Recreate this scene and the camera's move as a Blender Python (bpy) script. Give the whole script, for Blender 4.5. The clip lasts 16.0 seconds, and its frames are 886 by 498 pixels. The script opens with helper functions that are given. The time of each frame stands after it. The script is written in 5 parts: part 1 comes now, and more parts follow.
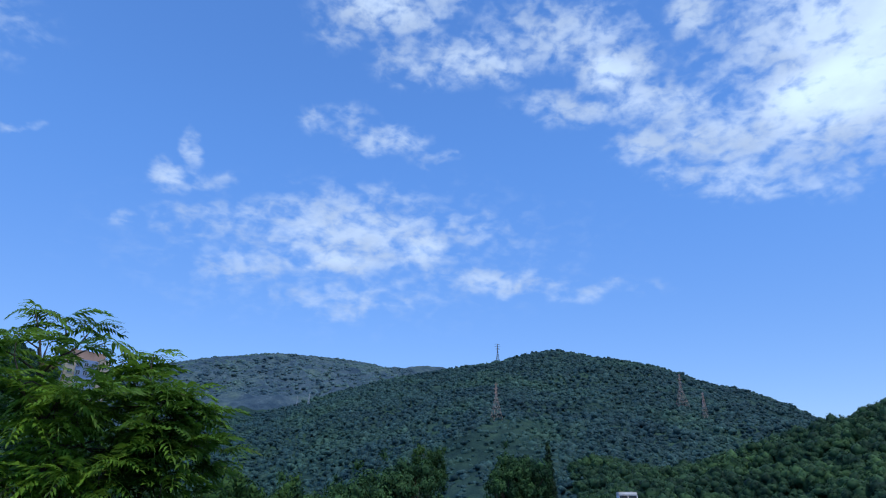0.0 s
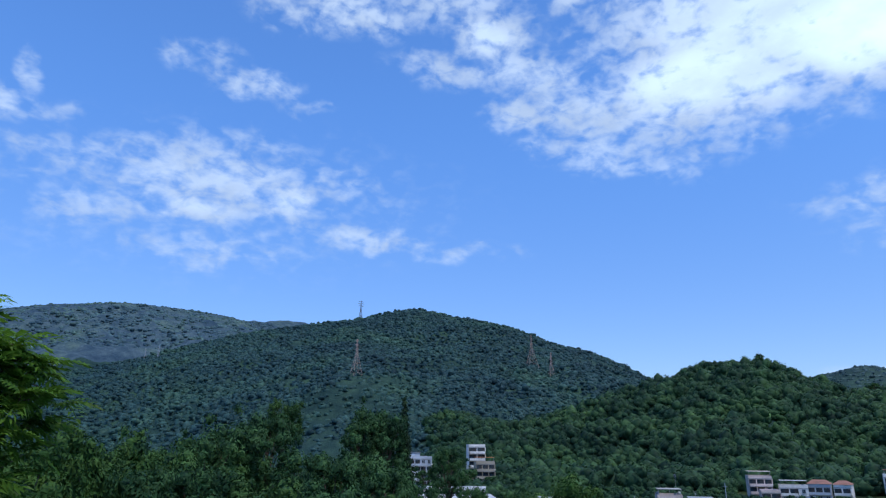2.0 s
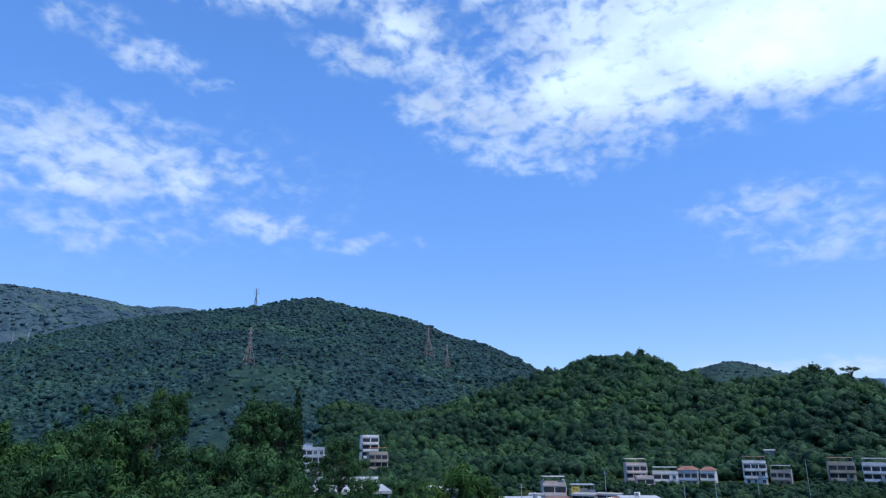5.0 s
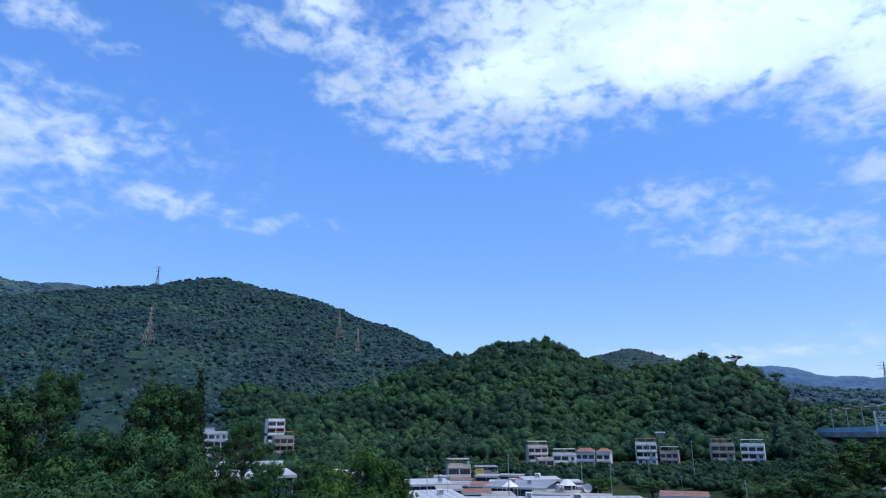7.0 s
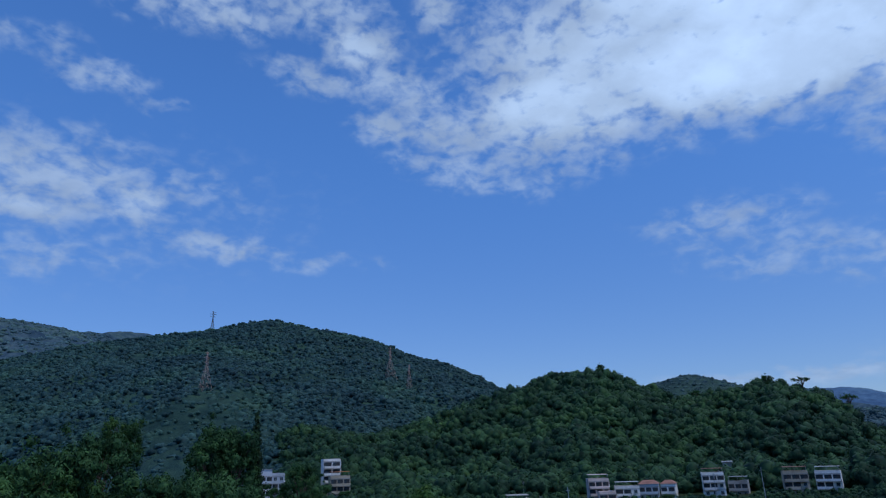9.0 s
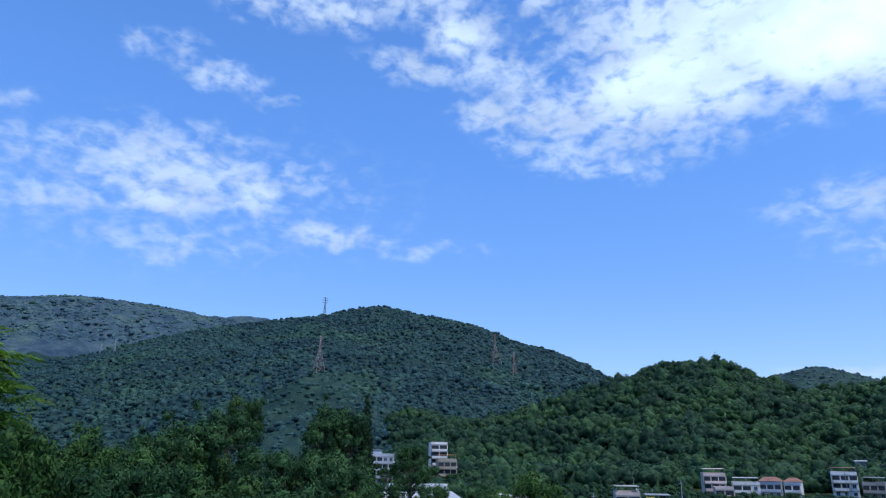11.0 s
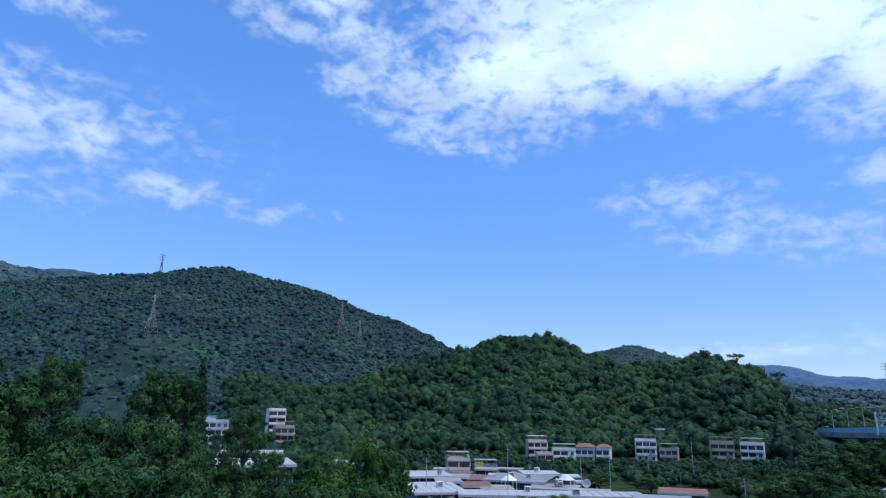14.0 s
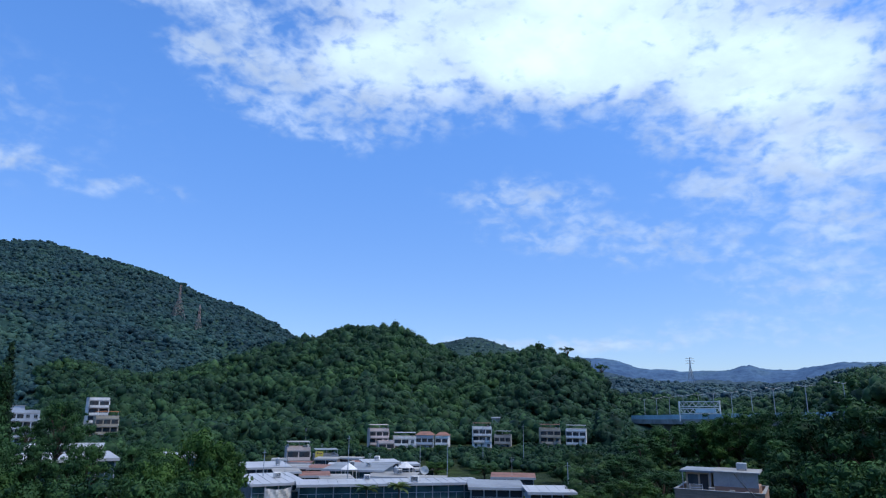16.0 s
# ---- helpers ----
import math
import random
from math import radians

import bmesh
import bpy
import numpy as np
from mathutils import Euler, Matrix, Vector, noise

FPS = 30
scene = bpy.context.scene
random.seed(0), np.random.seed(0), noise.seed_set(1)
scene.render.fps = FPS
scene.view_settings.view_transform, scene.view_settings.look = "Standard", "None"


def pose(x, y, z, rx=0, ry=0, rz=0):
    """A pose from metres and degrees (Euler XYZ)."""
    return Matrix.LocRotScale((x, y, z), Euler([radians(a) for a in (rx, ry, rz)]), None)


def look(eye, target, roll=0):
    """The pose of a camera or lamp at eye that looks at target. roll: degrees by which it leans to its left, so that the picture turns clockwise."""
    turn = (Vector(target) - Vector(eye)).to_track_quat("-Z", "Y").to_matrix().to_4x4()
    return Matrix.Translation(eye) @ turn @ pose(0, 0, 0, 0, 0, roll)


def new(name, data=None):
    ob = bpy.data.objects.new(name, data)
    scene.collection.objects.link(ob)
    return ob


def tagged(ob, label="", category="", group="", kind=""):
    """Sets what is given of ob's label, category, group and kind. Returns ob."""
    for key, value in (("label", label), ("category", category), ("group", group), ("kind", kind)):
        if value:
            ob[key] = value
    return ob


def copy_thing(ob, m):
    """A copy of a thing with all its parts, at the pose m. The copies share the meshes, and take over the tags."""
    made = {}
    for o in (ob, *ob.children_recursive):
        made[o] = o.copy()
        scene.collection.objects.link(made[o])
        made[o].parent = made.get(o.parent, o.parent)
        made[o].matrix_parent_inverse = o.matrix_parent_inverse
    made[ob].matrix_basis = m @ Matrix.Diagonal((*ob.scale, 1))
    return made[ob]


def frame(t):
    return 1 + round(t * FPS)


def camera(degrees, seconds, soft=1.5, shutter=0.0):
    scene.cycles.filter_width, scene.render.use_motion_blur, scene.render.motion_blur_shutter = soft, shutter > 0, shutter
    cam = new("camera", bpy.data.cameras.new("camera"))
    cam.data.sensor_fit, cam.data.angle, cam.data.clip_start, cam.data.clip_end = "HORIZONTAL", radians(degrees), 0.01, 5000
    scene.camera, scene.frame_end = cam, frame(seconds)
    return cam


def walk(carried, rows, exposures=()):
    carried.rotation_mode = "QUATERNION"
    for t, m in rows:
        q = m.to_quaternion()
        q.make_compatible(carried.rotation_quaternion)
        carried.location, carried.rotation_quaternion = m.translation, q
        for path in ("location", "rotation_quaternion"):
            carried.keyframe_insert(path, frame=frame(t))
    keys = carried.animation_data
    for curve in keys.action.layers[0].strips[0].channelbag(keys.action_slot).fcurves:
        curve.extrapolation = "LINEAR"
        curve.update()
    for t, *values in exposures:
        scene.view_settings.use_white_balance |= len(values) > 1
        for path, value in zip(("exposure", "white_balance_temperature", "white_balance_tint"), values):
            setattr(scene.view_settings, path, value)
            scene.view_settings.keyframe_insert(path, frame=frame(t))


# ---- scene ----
cam = camera(68.68, 16.0, soft=1.2)
EYE = 20.0


def aim(yaw, pitch, roll):
    return pose(0, 0, EYE, 0, 0, yaw) @ pose(0, 0, 0, 90 + pitch) @ pose(0, 0, 0, 0, 0, roll)


walk(cam, [(t, aim(y, p, r)) for t, y, p, r in (
    (0.0, 0.00, 20.72, 0.79), (0.5, -2.75, 19.68, 1.01), (1.0, -5.21, 18.73, 0.84), (1.5, -9.43, 18.09, 0.79),
    (2.0, -12.30, 17.12, 0.16), (2.5, -15.00, 17.27, 0.28), (3.0, -16.86, 17.14, -0.05), (3.5, -17.57, 16.47, -0.25),
    (6.0, -24.57, 16.25, 0.14), (6.5, -26.27, 15.62, 0.10), (7.0, -29.22, 14.97, -0.26), (7.5, -31.75, 18.64, -0.22),
    (8.0, -31.80, 27.92, -2.63), (8.5, -31.88, 23.10, -2.65), (9.0, -25.05, 17.98, -1.98), (9.5, -20.93, 17.54, -1.48),
    (9.7, -18.51, 18.36, -1.75), (11.8, -15.26, 15.90, 0.51), (12.0, -16.88, 15.75, 0.13), (12.5, -20.79, 14.80, -0.04),
    (13.0, -23.98, 15.52, 0.36), (13.5, -26.40, 15.38, 0.74), (14.0, -28.91, 14.37, 0.84), (14.5, -32.07, 14.07, 1.14),
    (15.0, -35.06, 14.42, 1.57), (15.5, -38.33, 14.45, 1.67), (16.0, -42.32, 13.65, 0.69)
)], exposures=(
    (0.0, -0.02, 6500, 10), (3.0, 0.04, 6500, 10), (6.5, 0.1, 6500, 10), (7.4, 0.05, 6450, 10), (7.8, -0.72, 6000, 10), (8.2, -0.92, 5850, 10), (8.6, -0.98, 5800, 10), (9.0, -0.66, 6000, 10),
    (9.3, -0.25, 6350, 10), (9.7, 0.03, 6500, 10), (12.0, 0.1, 6500, 10), (14.5, 0.06, 6500, 10), (16.0, 0.0, 6500, 10)))

# ---- light ----
SUN_AZ, SUN_EL = 160.0, 64.0


def bearing(az, r, z=0.0):
    """A place by compass angle from +y (clockwise), distance and height."""
    return Vector((r * math.sin(radians(az)), r * math.cos(radians(az)), z))


def sight(az, r, el):
    return bearing(az, r, EYE + r * math.tan(radians(el)))


sun = new("sun", bpy.data.lights.new("sun", "SUN"))
sun.data.energy, sun.data.angle, sun.data.color = 2.55, radians(2.0), (1.0, 0.95, 0.86)
sun.matrix_world = look(bearing(SUN_AZ, 100 * math.cos(radians(SUN_EL)), 100 * math.sin(radians(SUN_EL))), (0, 0, 0))

world = bpy.data.worlds.new("sky")
scene.world = world
world.use_nodes = True
W = world.node_tree
W.nodes.clear()


def wn(kind, **props):
    n = W.nodes.new(kind)
    for k, v in props.items():
        if k == "operation":
            n.operation = v
        elif k == "data_type":
            n.data_type = v
    return n


def wmath(op, a, b=None, c=None):
    n = wn("ShaderNodeMath", operation=op)
    for i, v in enumerate((a, b, c)):
        if v is None:
            continue
        if isinstance(v, (int, float)):
            n.inputs[i].default_value = v
        else:
            W.links.new(v, n.inputs[i])
    return n.outputs[0]


def wsmooth(v, lo, hi, out_lo=0.0, out_hi=1.0):
    n = wn("ShaderNodeMapRange")
    n.interpolation_type = "SMOOTHSTEP"
    W.links.new(v, n.inputs[0])
    for i, x in enumerate((lo, hi, out_lo, out_hi)):
        n.inputs[i + 1].default_value = x
    return n.outputs[0]


sky = wn("ShaderNodeTexSky")
sky.sky_type = "NISHITA"
sky.sun_disc = False
sky.sun_elevation, sky.sun_rotation = radians(SUN_EL), radians(SUN_AZ)
sky.altitude, sky.air_density, sky.dust_density, sky.ozone_density = 50, 1.0, 0.3, 5.0
coord = wn("ShaderNodeTexCoord").outputs["Generated"]
split = wn("ShaderNodeSeparateXYZ")
W.links.new(coord, split.inputs[0])
sx, sy, sz = split.outputs
az_deg = wmath("MULTIPLY", wmath("ARCTAN2", sx, sy), 180 / math.pi)
el_deg = wmath("MULTIPLY", wmath("ARCSINE", sz), 180 / math.pi)
angles = wn("ShaderNodeCombineXYZ")
W.links.new(az_deg, angles.inputs[0])
W.links.new(el_deg, angles.inputs[1])
# the cloud layer seen from below: points of a level sheet
lift = wmath("ADD", wmath("MAXIMUM", sz, 0.0), 0.16)
sheet = wn("ShaderNodeCombineXYZ")
W.links.new(wmath("DIVIDE", sx, lift), sheet.inputs[0])
W.links.new(wmath("DIVIDE", sy, lift), sheet.inputs[1])


def wnoise(scale, detail, rough, distortion=0.0, shift=0.0, stretch=(1, 1), turn=0.0):
    m = wn("ShaderNodeMapping")
    m.inputs["Location"].default_value = (shift, shift * 0.7, 0)
    m.inputs["Rotation"].default_value = (0, 0, radians(turn))
    m.inputs["Scale"].default_value = (*stretch, 1)
    W.links.new(sheet.outputs[0], m.inputs[0])
    n = wn("ShaderNodeTexNoise")
    n.inputs["Scale"].default_value, n.inputs["Detail"].default_value = scale, detail
    n.inputs["Roughness"].default_value, n.inputs["Distortion"].default_value = rough, distortion
    W.links.new(m.outputs[0], n.inputs["Vector"])
    return n.outputs[0]


# angles bent by slow noise, so that the banks have ragged edges
bend = wn("ShaderNodeTexNoise")
bend.inputs["Scale"].default_value, bend.inputs["Detail"].default_value = 0.22, 4
W.links.new(angles.outputs[0], bend.inputs["Vector"])
mid = wn("ShaderNodeVectorMath", operation="SUBTRACT")
W.links.new(bend.outputs["Color"], mid.inputs[0])
mid.inputs[1].default_value = (0.5, 0.5, 0.5)
scaled = wn("ShaderNodeVectorMath", operation="SCALE")
W.links.new(mid.outputs[0], scaled.inputs[0])
scaled.inputs["Scale"].default_value = 3.0
bent = wn("ShaderNodeVectorMath", operation="ADD")
W.links.new(angles.outputs[0], bent.inputs[0])
W.links.new(scaled.outputs[0], bent.inputs[1])


def bank(total, az, el, half_az, half_el, tilt=0.0, weight=1.0):
    """One patch of the cloud layer, by bearing and height in degrees, added to what is there."""
    m = wn("ShaderNodeMapping")
    m.vector_type = "TEXTURE"
    m.inputs["Location"].default_value = (az, el, 0)
    m.inputs["Rotation"].default_value = (0, 0, radians(tilt))
    m.inputs["Scale"].default_value = (half_az, half_el, 1000)
    W.links.new(bent.outputs[0], m.inputs[0])
    n = wn("ShaderNodeVectorMath", operation="LENGTH")
    W.links.new(m.outputs[0], n.inputs[0])
    v = wsmooth(n.outputs["Value"], 2.0, 0.3, 0.0, weight)
    return v if total is None else wmath("MAXIMUM", total, v)


# patches: bearing, height, half width, half height, tilt, density
LEFT_CLOUD = ((-8.8, 21.7, 7.9, 3.1, 3, 0.72), (4.5, 17.8, 5.2, 1.0, -1, 0.66), (12.7, 17.1, 5.4, 0.8, -3, 0.42), (-20.0, 21.7, 5.4, 1.2, 8, 0.52),
    (-16.1, 18.6, 5.4, 1.2, 5, 0.56), (-8.9, 16.0, 6.6, 1.1, 3, 0.50), (-2.3, 20.7, 3.2, 1.7, 1, 0.80), (1.9, 22.5, 3.8, 1.1, 0, 0.46),
    (-9.6, 19.4, 3.9, 1.0, 3, 0.80), (-7.6, 19.8, 17.8, 5.2, 3, 0.26))
LEFT_PUFFS = ((-25.4, 24.4, 1.5, 1.2, 11, 0.72), (-23.6, 26.8, 0.7, 1.4, 10, 0.55), (-21.8, 24.9, 1.5, 0.7, 9, 0.52), (-28.1, 20.5, 0.9, 0.6, 10, 0.46),
    (-36.7, 25.6, 1.2, 0.4, 17, 0.46), (-11.2, 31.2, 2.9, 1.1, 5, 0.50), (-5.5, 29.9, 3.3, 1.0, 3, 0.68), (-0.9, 28.7, 2.4, 0.5, 1, 0.42))
BANK_EDGE = ((-6.8, 40.4, 5.5, 1.8, 3, 0.80), (-2.6, 36.8, 3.9, 1.6, 1, 0.60), (3.1, 36.7, 5.1, 1.5, -1, 0.75), (12.6, 38.3, 7.0, 2.2, -6, 0.66),
    (17.5, 35.3, 3.4, 1.8, -8, 0.90), (13.3, 32.5, 5.0, 1.2, -6, 0.66), (21.3, 31.7, 6.4, 1.9, -10, 0.70), (25.2, 37.9, 2.0, 1.7, -13, 0.72),
    (26.0, 28.3, 6.3, 2.0, -11, 0.74), (19.8, 28.3, 2.8, 1.2, -8, 0.74), (27.1, 24.9, 5.8, 1.5, -11, 0.60), (31.2, 23.5, 4.5, 1.0, -12, 0.44))
BANK_TOP = ((-7.2, 40.5, 5.1, 1.8, 19, 0.70), (-0.6, 42.8, 3.2, 2.5, 15, 0.62), (9.7, 44.8, 4.3, 2.6, 9, 0.45), (18.1, 43.2, 5.8, 1.8, 4, 0.50),
    (32.5, 44.0, 2.7, 2.7, -3, 0.60), (42.4, 32.6, 12.5, 5.4, -8, 1.00), (54.6, 37.7, 16.3, 6.8, -14, 1.40), (64.0, 40.4, 16.9, 5.0, -20, 1.70),
    (67.9, 28.0, 6.4, 5.5, -20, 1.00), (65.0, 23.5, 5.2, 2.6, -17, 0.68), (34.3, 26.3, 8.3, 2.2, -4, 0.62), (37.3, 28.6, 6.7, 3.0, -5, 0.80))
BANK_RIGHT = ((37.5, 29.6, 8.8, 3.6, 2, 1.10), (53.9, 30.3, 13.8, 4.0, -5, 1.40), (70.8, 26.5, 9.5, 4.6, -12, 1.20), (74.1, 19.8, 5.8, 3.4, -11, 0.90),
    (67.6, 17.7, 4.7, 2.0, -7, 0.62), (74.6, 14.6, 4.8, 3.0, -8, 0.62), (49.9, 18.1, 5.6, 1.5, -2, 0.55), (53.3, 15.1, 6.4, 1.4, -2, 0.46),
    (61.9, 13.6, 7.3, 1.8, -4, 0.46), (73.0, 10.0, 6.7, 2.2, -5, 0.48), (53.0, 5.2, 8.6, 0.6, 0, 0.62), (67.8, 5.9, 8.0, 1.2, -2, 0.36))
BEHIND = ((110, 30, 26, 16, 0, 0.7), (95, 45, 24, 16, 0, 1.2), (-46, 31, 7, 2.5, 10, 0.5), (60, 66, 50, 14, 0, 1.3))
cover = None
for b in LEFT_CLOUD + LEFT_PUFFS + BANK_EDGE + BANK_TOP + BANK_RIGHT + BEHIND:
    cover = bank(cover, *b)

flatten = wn("ShaderNodeMapping")
flatten.inputs["Rotation"].default_value, flatten.inputs["Scale"].default_value = (0, 0, radians(12)), (0.72, 1.2, 1)
W.links.new(angles.outputs[0], flatten.inputs[0])


def flake(scale, detail, rough, distortion):
    n = wn("ShaderNodeTexNoise")
    n.inputs["Scale"].default_value, n.inputs["Detail"].default_value = scale, detail
    n.inputs["Roughness"].default_value, n.inputs["Distortion"].default_value = rough, distortion
    W.links.new(flatten.outputs[0], n.inputs["Vector"])
    return n.outputs[0]


# rows of small flakes, with finer wisps in them
grain = wmath("ADD", wmath("MULTIPLY", flake(0.6, 3, 0.5, 0.4), 0.7), wmath("MULTIPLY", flake(1.45, 4, 0.5, 0.2), 0.3))
body = wmath("ADD", cover, wmath("MULTIPLY", wmath("SUBTRACT", grain, 0.49), 3.3))
cloud = wmath("MULTIPLY", wsmooth(body, -0.02, 1.12), wsmooth(cover, 0.02, 0.35))
lit = wsmooth(wnoise(7, 6, 0.55, 0.0, 4.2), 0.3, 0.7, 0.86, 1.05)
white = wn("ShaderNodeMix", data_type="RGBA")
W.links.new(wsmooth(cover, 0.7, 1.1), white.inputs[0])
white.inputs[6].default_value, white.inputs[7].default_value = (4.2, 5.4, 7.4, 1), (5.2, 6.7, 9.0, 1)
shade = wn("ShaderNodeVectorMath", operation="SCALE")
W.links.new(white.outputs[2], shade.inputs[0])
W.links.new(wmath("MULTIPLY", lit, wsmooth(cover, 0.9, 1.6, 0.93, 1.22)), shade.inputs["Scale"])
blend = wn("ShaderNodeMix", data_type="RGBA")
W.links.new(wmath("MULTIPLY", cloud, wsmooth(cover, 0.3, 0.95, 0.5, 0.95)), blend.inputs[0])
tint = wn("ShaderNodeMix", data_type="RGBA")
tint.blend_type = "MULTIPLY"
tint.inputs[0].default_value = 1.0
low_tint = wn("ShaderNodeMix", data_type="RGBA")
W.links.new(wsmooth(el_deg, 0.0, 32.0), low_tint.inputs[0])
low_tint.inputs[6].default_value, low_tint.inputs[7].default_value = (0.72, 0.8, 1.04, 1), (0.81, 1.22, 1.68, 1)
W.links.new(low_tint.outputs[2], tint.inputs[7])
W.links.new(sky.outputs[0], tint.inputs[6])
W.links.new(tint.outputs[2], blend.inputs[6])
W.links.new(shade.outputs[0], blend.inputs[7])
back = wn("ShaderNodeBackground")
back.inputs["Strength"].default_value = 0.15
W.links.new(blend.outputs[2], back.inputs[0])
out = wn("ShaderNodeOutputWorld")
W.links.new(back.outputs[0], out.inputs[0])


# ---- materials ----
def material(name, rough=0.8, metal=0.0):
    m = bpy.data.materials.new(name)
    m.use_nodes = True
    b = m.node_tree.nodes["Principled BSDF"]
    b.inputs["Roughness"].default_value, b.inputs["Metallic"].default_value = rough, metal
    return m, m.node_tree, b


def mix_noise(t, colours, scale, detail=4, rough=0.6, lo=0.35, hi=0.65, where=None):
    """A ramp of colours along a noise of the place."""
    n = t.nodes.new("ShaderNodeTexNoise")
    n.inputs["Scale"].default_value, n.inputs["Detail"].default_value, n.inputs["Roughness"].default_value = scale, detail, rough
    if where is None:
        where = t.nodes.new("ShaderNodeNewGeometry").outputs["Position"]
    t.links.new(where, n.inputs["Vector"])
    r = t.nodes.new("ShaderNodeValToRGB")
    e = r.color_ramp.elements
    e[0].position, e[0].color = lo, (*colours[0], 1)
    e[1].position, e[1].color = hi, (*colours[-1], 1)
    for i, c in enumerate(colours[1:-1]):
        e.new(lo + (hi - lo) * (i + 1) / (len(colours) - 1)).color = (*c, 1)
    t.links.new(n.outputs[0], r.inputs[0])
    return r.outputs[0], n.outputs[0]


def times(t, a, b, how="MULTIPLY", amount=1.0):
    m = t.nodes.new("ShaderNodeMix")
    m.data_type, m.blend_type = "RGBA", how
    m.inputs[0].default_value = amount
    t.links.new(a, m.inputs[6])
    t.links.new(b, m.inputs[7])
    return m.outputs[2]


def bumped(t, b, height, strength, distance):
    n = t.nodes.new("ShaderNodeBump")
    n.inputs["Strength"].default_value, n.inputs["Distance"].default_value = strength, distance
    t.links.new(height, n.inputs["Height"])
    t.links.new(n.outputs[0], b.inputs["Normal"])


def plain(name, colour, rough=0.8, metal=0.0, scale=3.0, vary=0.18, bump=0.0):
    """Paint, plaster, metal: one colour with stains at two scales."""
    m, t, b = material(name, rough, metal)
    lo, hi = [c * (1 - vary) for c in colour], [min(1, c * (1 + vary * 0.6)) for c in colour]
    big, _ = mix_noise(t, (lo, colour, hi), scale * 0.2, 5)
    small, h = mix_noise(t, ((1 - vary * 0.7,) * 3, (1, 1, 1)), scale * 3, 6)
    t.links.new(times(t, big, small), b.inputs["Base Color"])
    if bump:
        bumped(t, b, h, 0.4, bump)
    return m


def foliage(name, dark, light, patch=0.02, clump=0.15, fine=1.2, rough=0.6, leafy=True, thin=0.0):
    m, t, b = material(name, rough)
    tone, _ = mix_noise(t, (dark, [(d + l) / 2 for d, l in zip(dark, light)], light), clump, 3, 0.6, 0.38, 0.63)
    wide, _ = mix_noise(t, ((0.62, 0.7, 0.8), (1.0, 1.0, 1.0), (1.3, 1.25, 0.95)), patch, 4, 0.6, 0.35, 0.65)
    col = times(t, tone, wide)
    if leafy:
        g = t.nodes.new("ShaderNodeNewGeometry")
        r = t.nodes.new("ShaderNodeMapRange")
        r.inputs[3].default_value, r.inputs[4].default_value = 0.75, 1.25
        t.links.new(g.outputs["Random Per Island"], r.inputs[0])
        s = t.nodes.new("ShaderNodeVectorMath")
        s.operation = "SCALE"
        t.links.new(col, s.inputs[0])
        t.links.new(r.outputs[0], s.inputs["Scale"])
        col = s.outputs[0]
    else:
        speck, h = mix_noise(t, ((0.6, 0.62, 0.65), (1.25, 1.2, 1.1)), fine, 5, 0.7, 0.3, 0.7)
        col = times(t, col, speck)
        bumped(t, b, h, 0.9, 1.2)
    t.links.new(col, b.inputs["Base Color"])
    b.inputs["Specular IOR Level"].default_value = 0.1
    if thin:
        tr = t.nodes.new("ShaderNodeBsdfTranslucent")
        t.links.new(col, tr.inputs[0])
        mx = t.nodes.new("ShaderNodeMixShader")
        mx.inputs[0].default_value = thin
        t.links.new(b.outputs[0], mx.inputs[1])
        t.links.new(tr.outputs[0], mx.inputs[2])
        t.links.new(mx.outputs[0], t.nodes["Material Output"].inputs[0])
    return m


# mountain ground and crowns: greens tinted blue in place of haze
M_hills = foliage("hazed_scrub_forest", (0.014, 0.04, 0.038), (0.032, 0.07, 0.052), 0.006, 0.05, 0.35, 0.8, leafy=False)
M_mount = foliage("hazed_mountain_canopy", (0.012, 0.038, 0.042), (0.036, 0.08, 0.074), 0.007, 0.07)
# low hills beyond the valley: bluish haze mixed into the leaf colour
M_haze = foliage("hazed_hillside_woods", (0.03, 0.064, 0.075), (0.06, 0.105, 0.11), 0.01, 0.06)
M_leafy = foliage("undergrowth_leaves", (0.013, 0.036, 0.014), (0.048, 0.095, 0.03), 0.05, 0.3, thin=0.12)
# far ridges: distance haze painted into these three as blue base colour
M_ridge = foliage("hazed_far_scrub", (0.035, 0.068, 0.1), (0.07, 0.112, 0.14), 0.005, 0.035, 0.22, 0.9, leafy=False)
M_far = foliage("hazed_ridge_canopy", (0.032, 0.068, 0.088), (0.066, 0.118, 0.124), 0.004, 0.03)
M_blue = foliage("haze_blue_woods", (0.07, 0.13, 0.22), (0.08, 0.15, 0.25), 0.002, 0.01, 0.03, 0.9, leafy=False)
M_soil = foliage("grassy_soil", (0.03, 0.05, 0.02), (0.06, 0.09, 0.035), 0.03, 0.3, 3.0, 0.9, leafy=False)
# leaf greens with a little blue added for thin haze on the hill
M_wood = foliage("hill_leaves", (0.011, 0.037, 0.021), (0.049, 0.105, 0.044), 0.02, 0.13, thin=0.15)


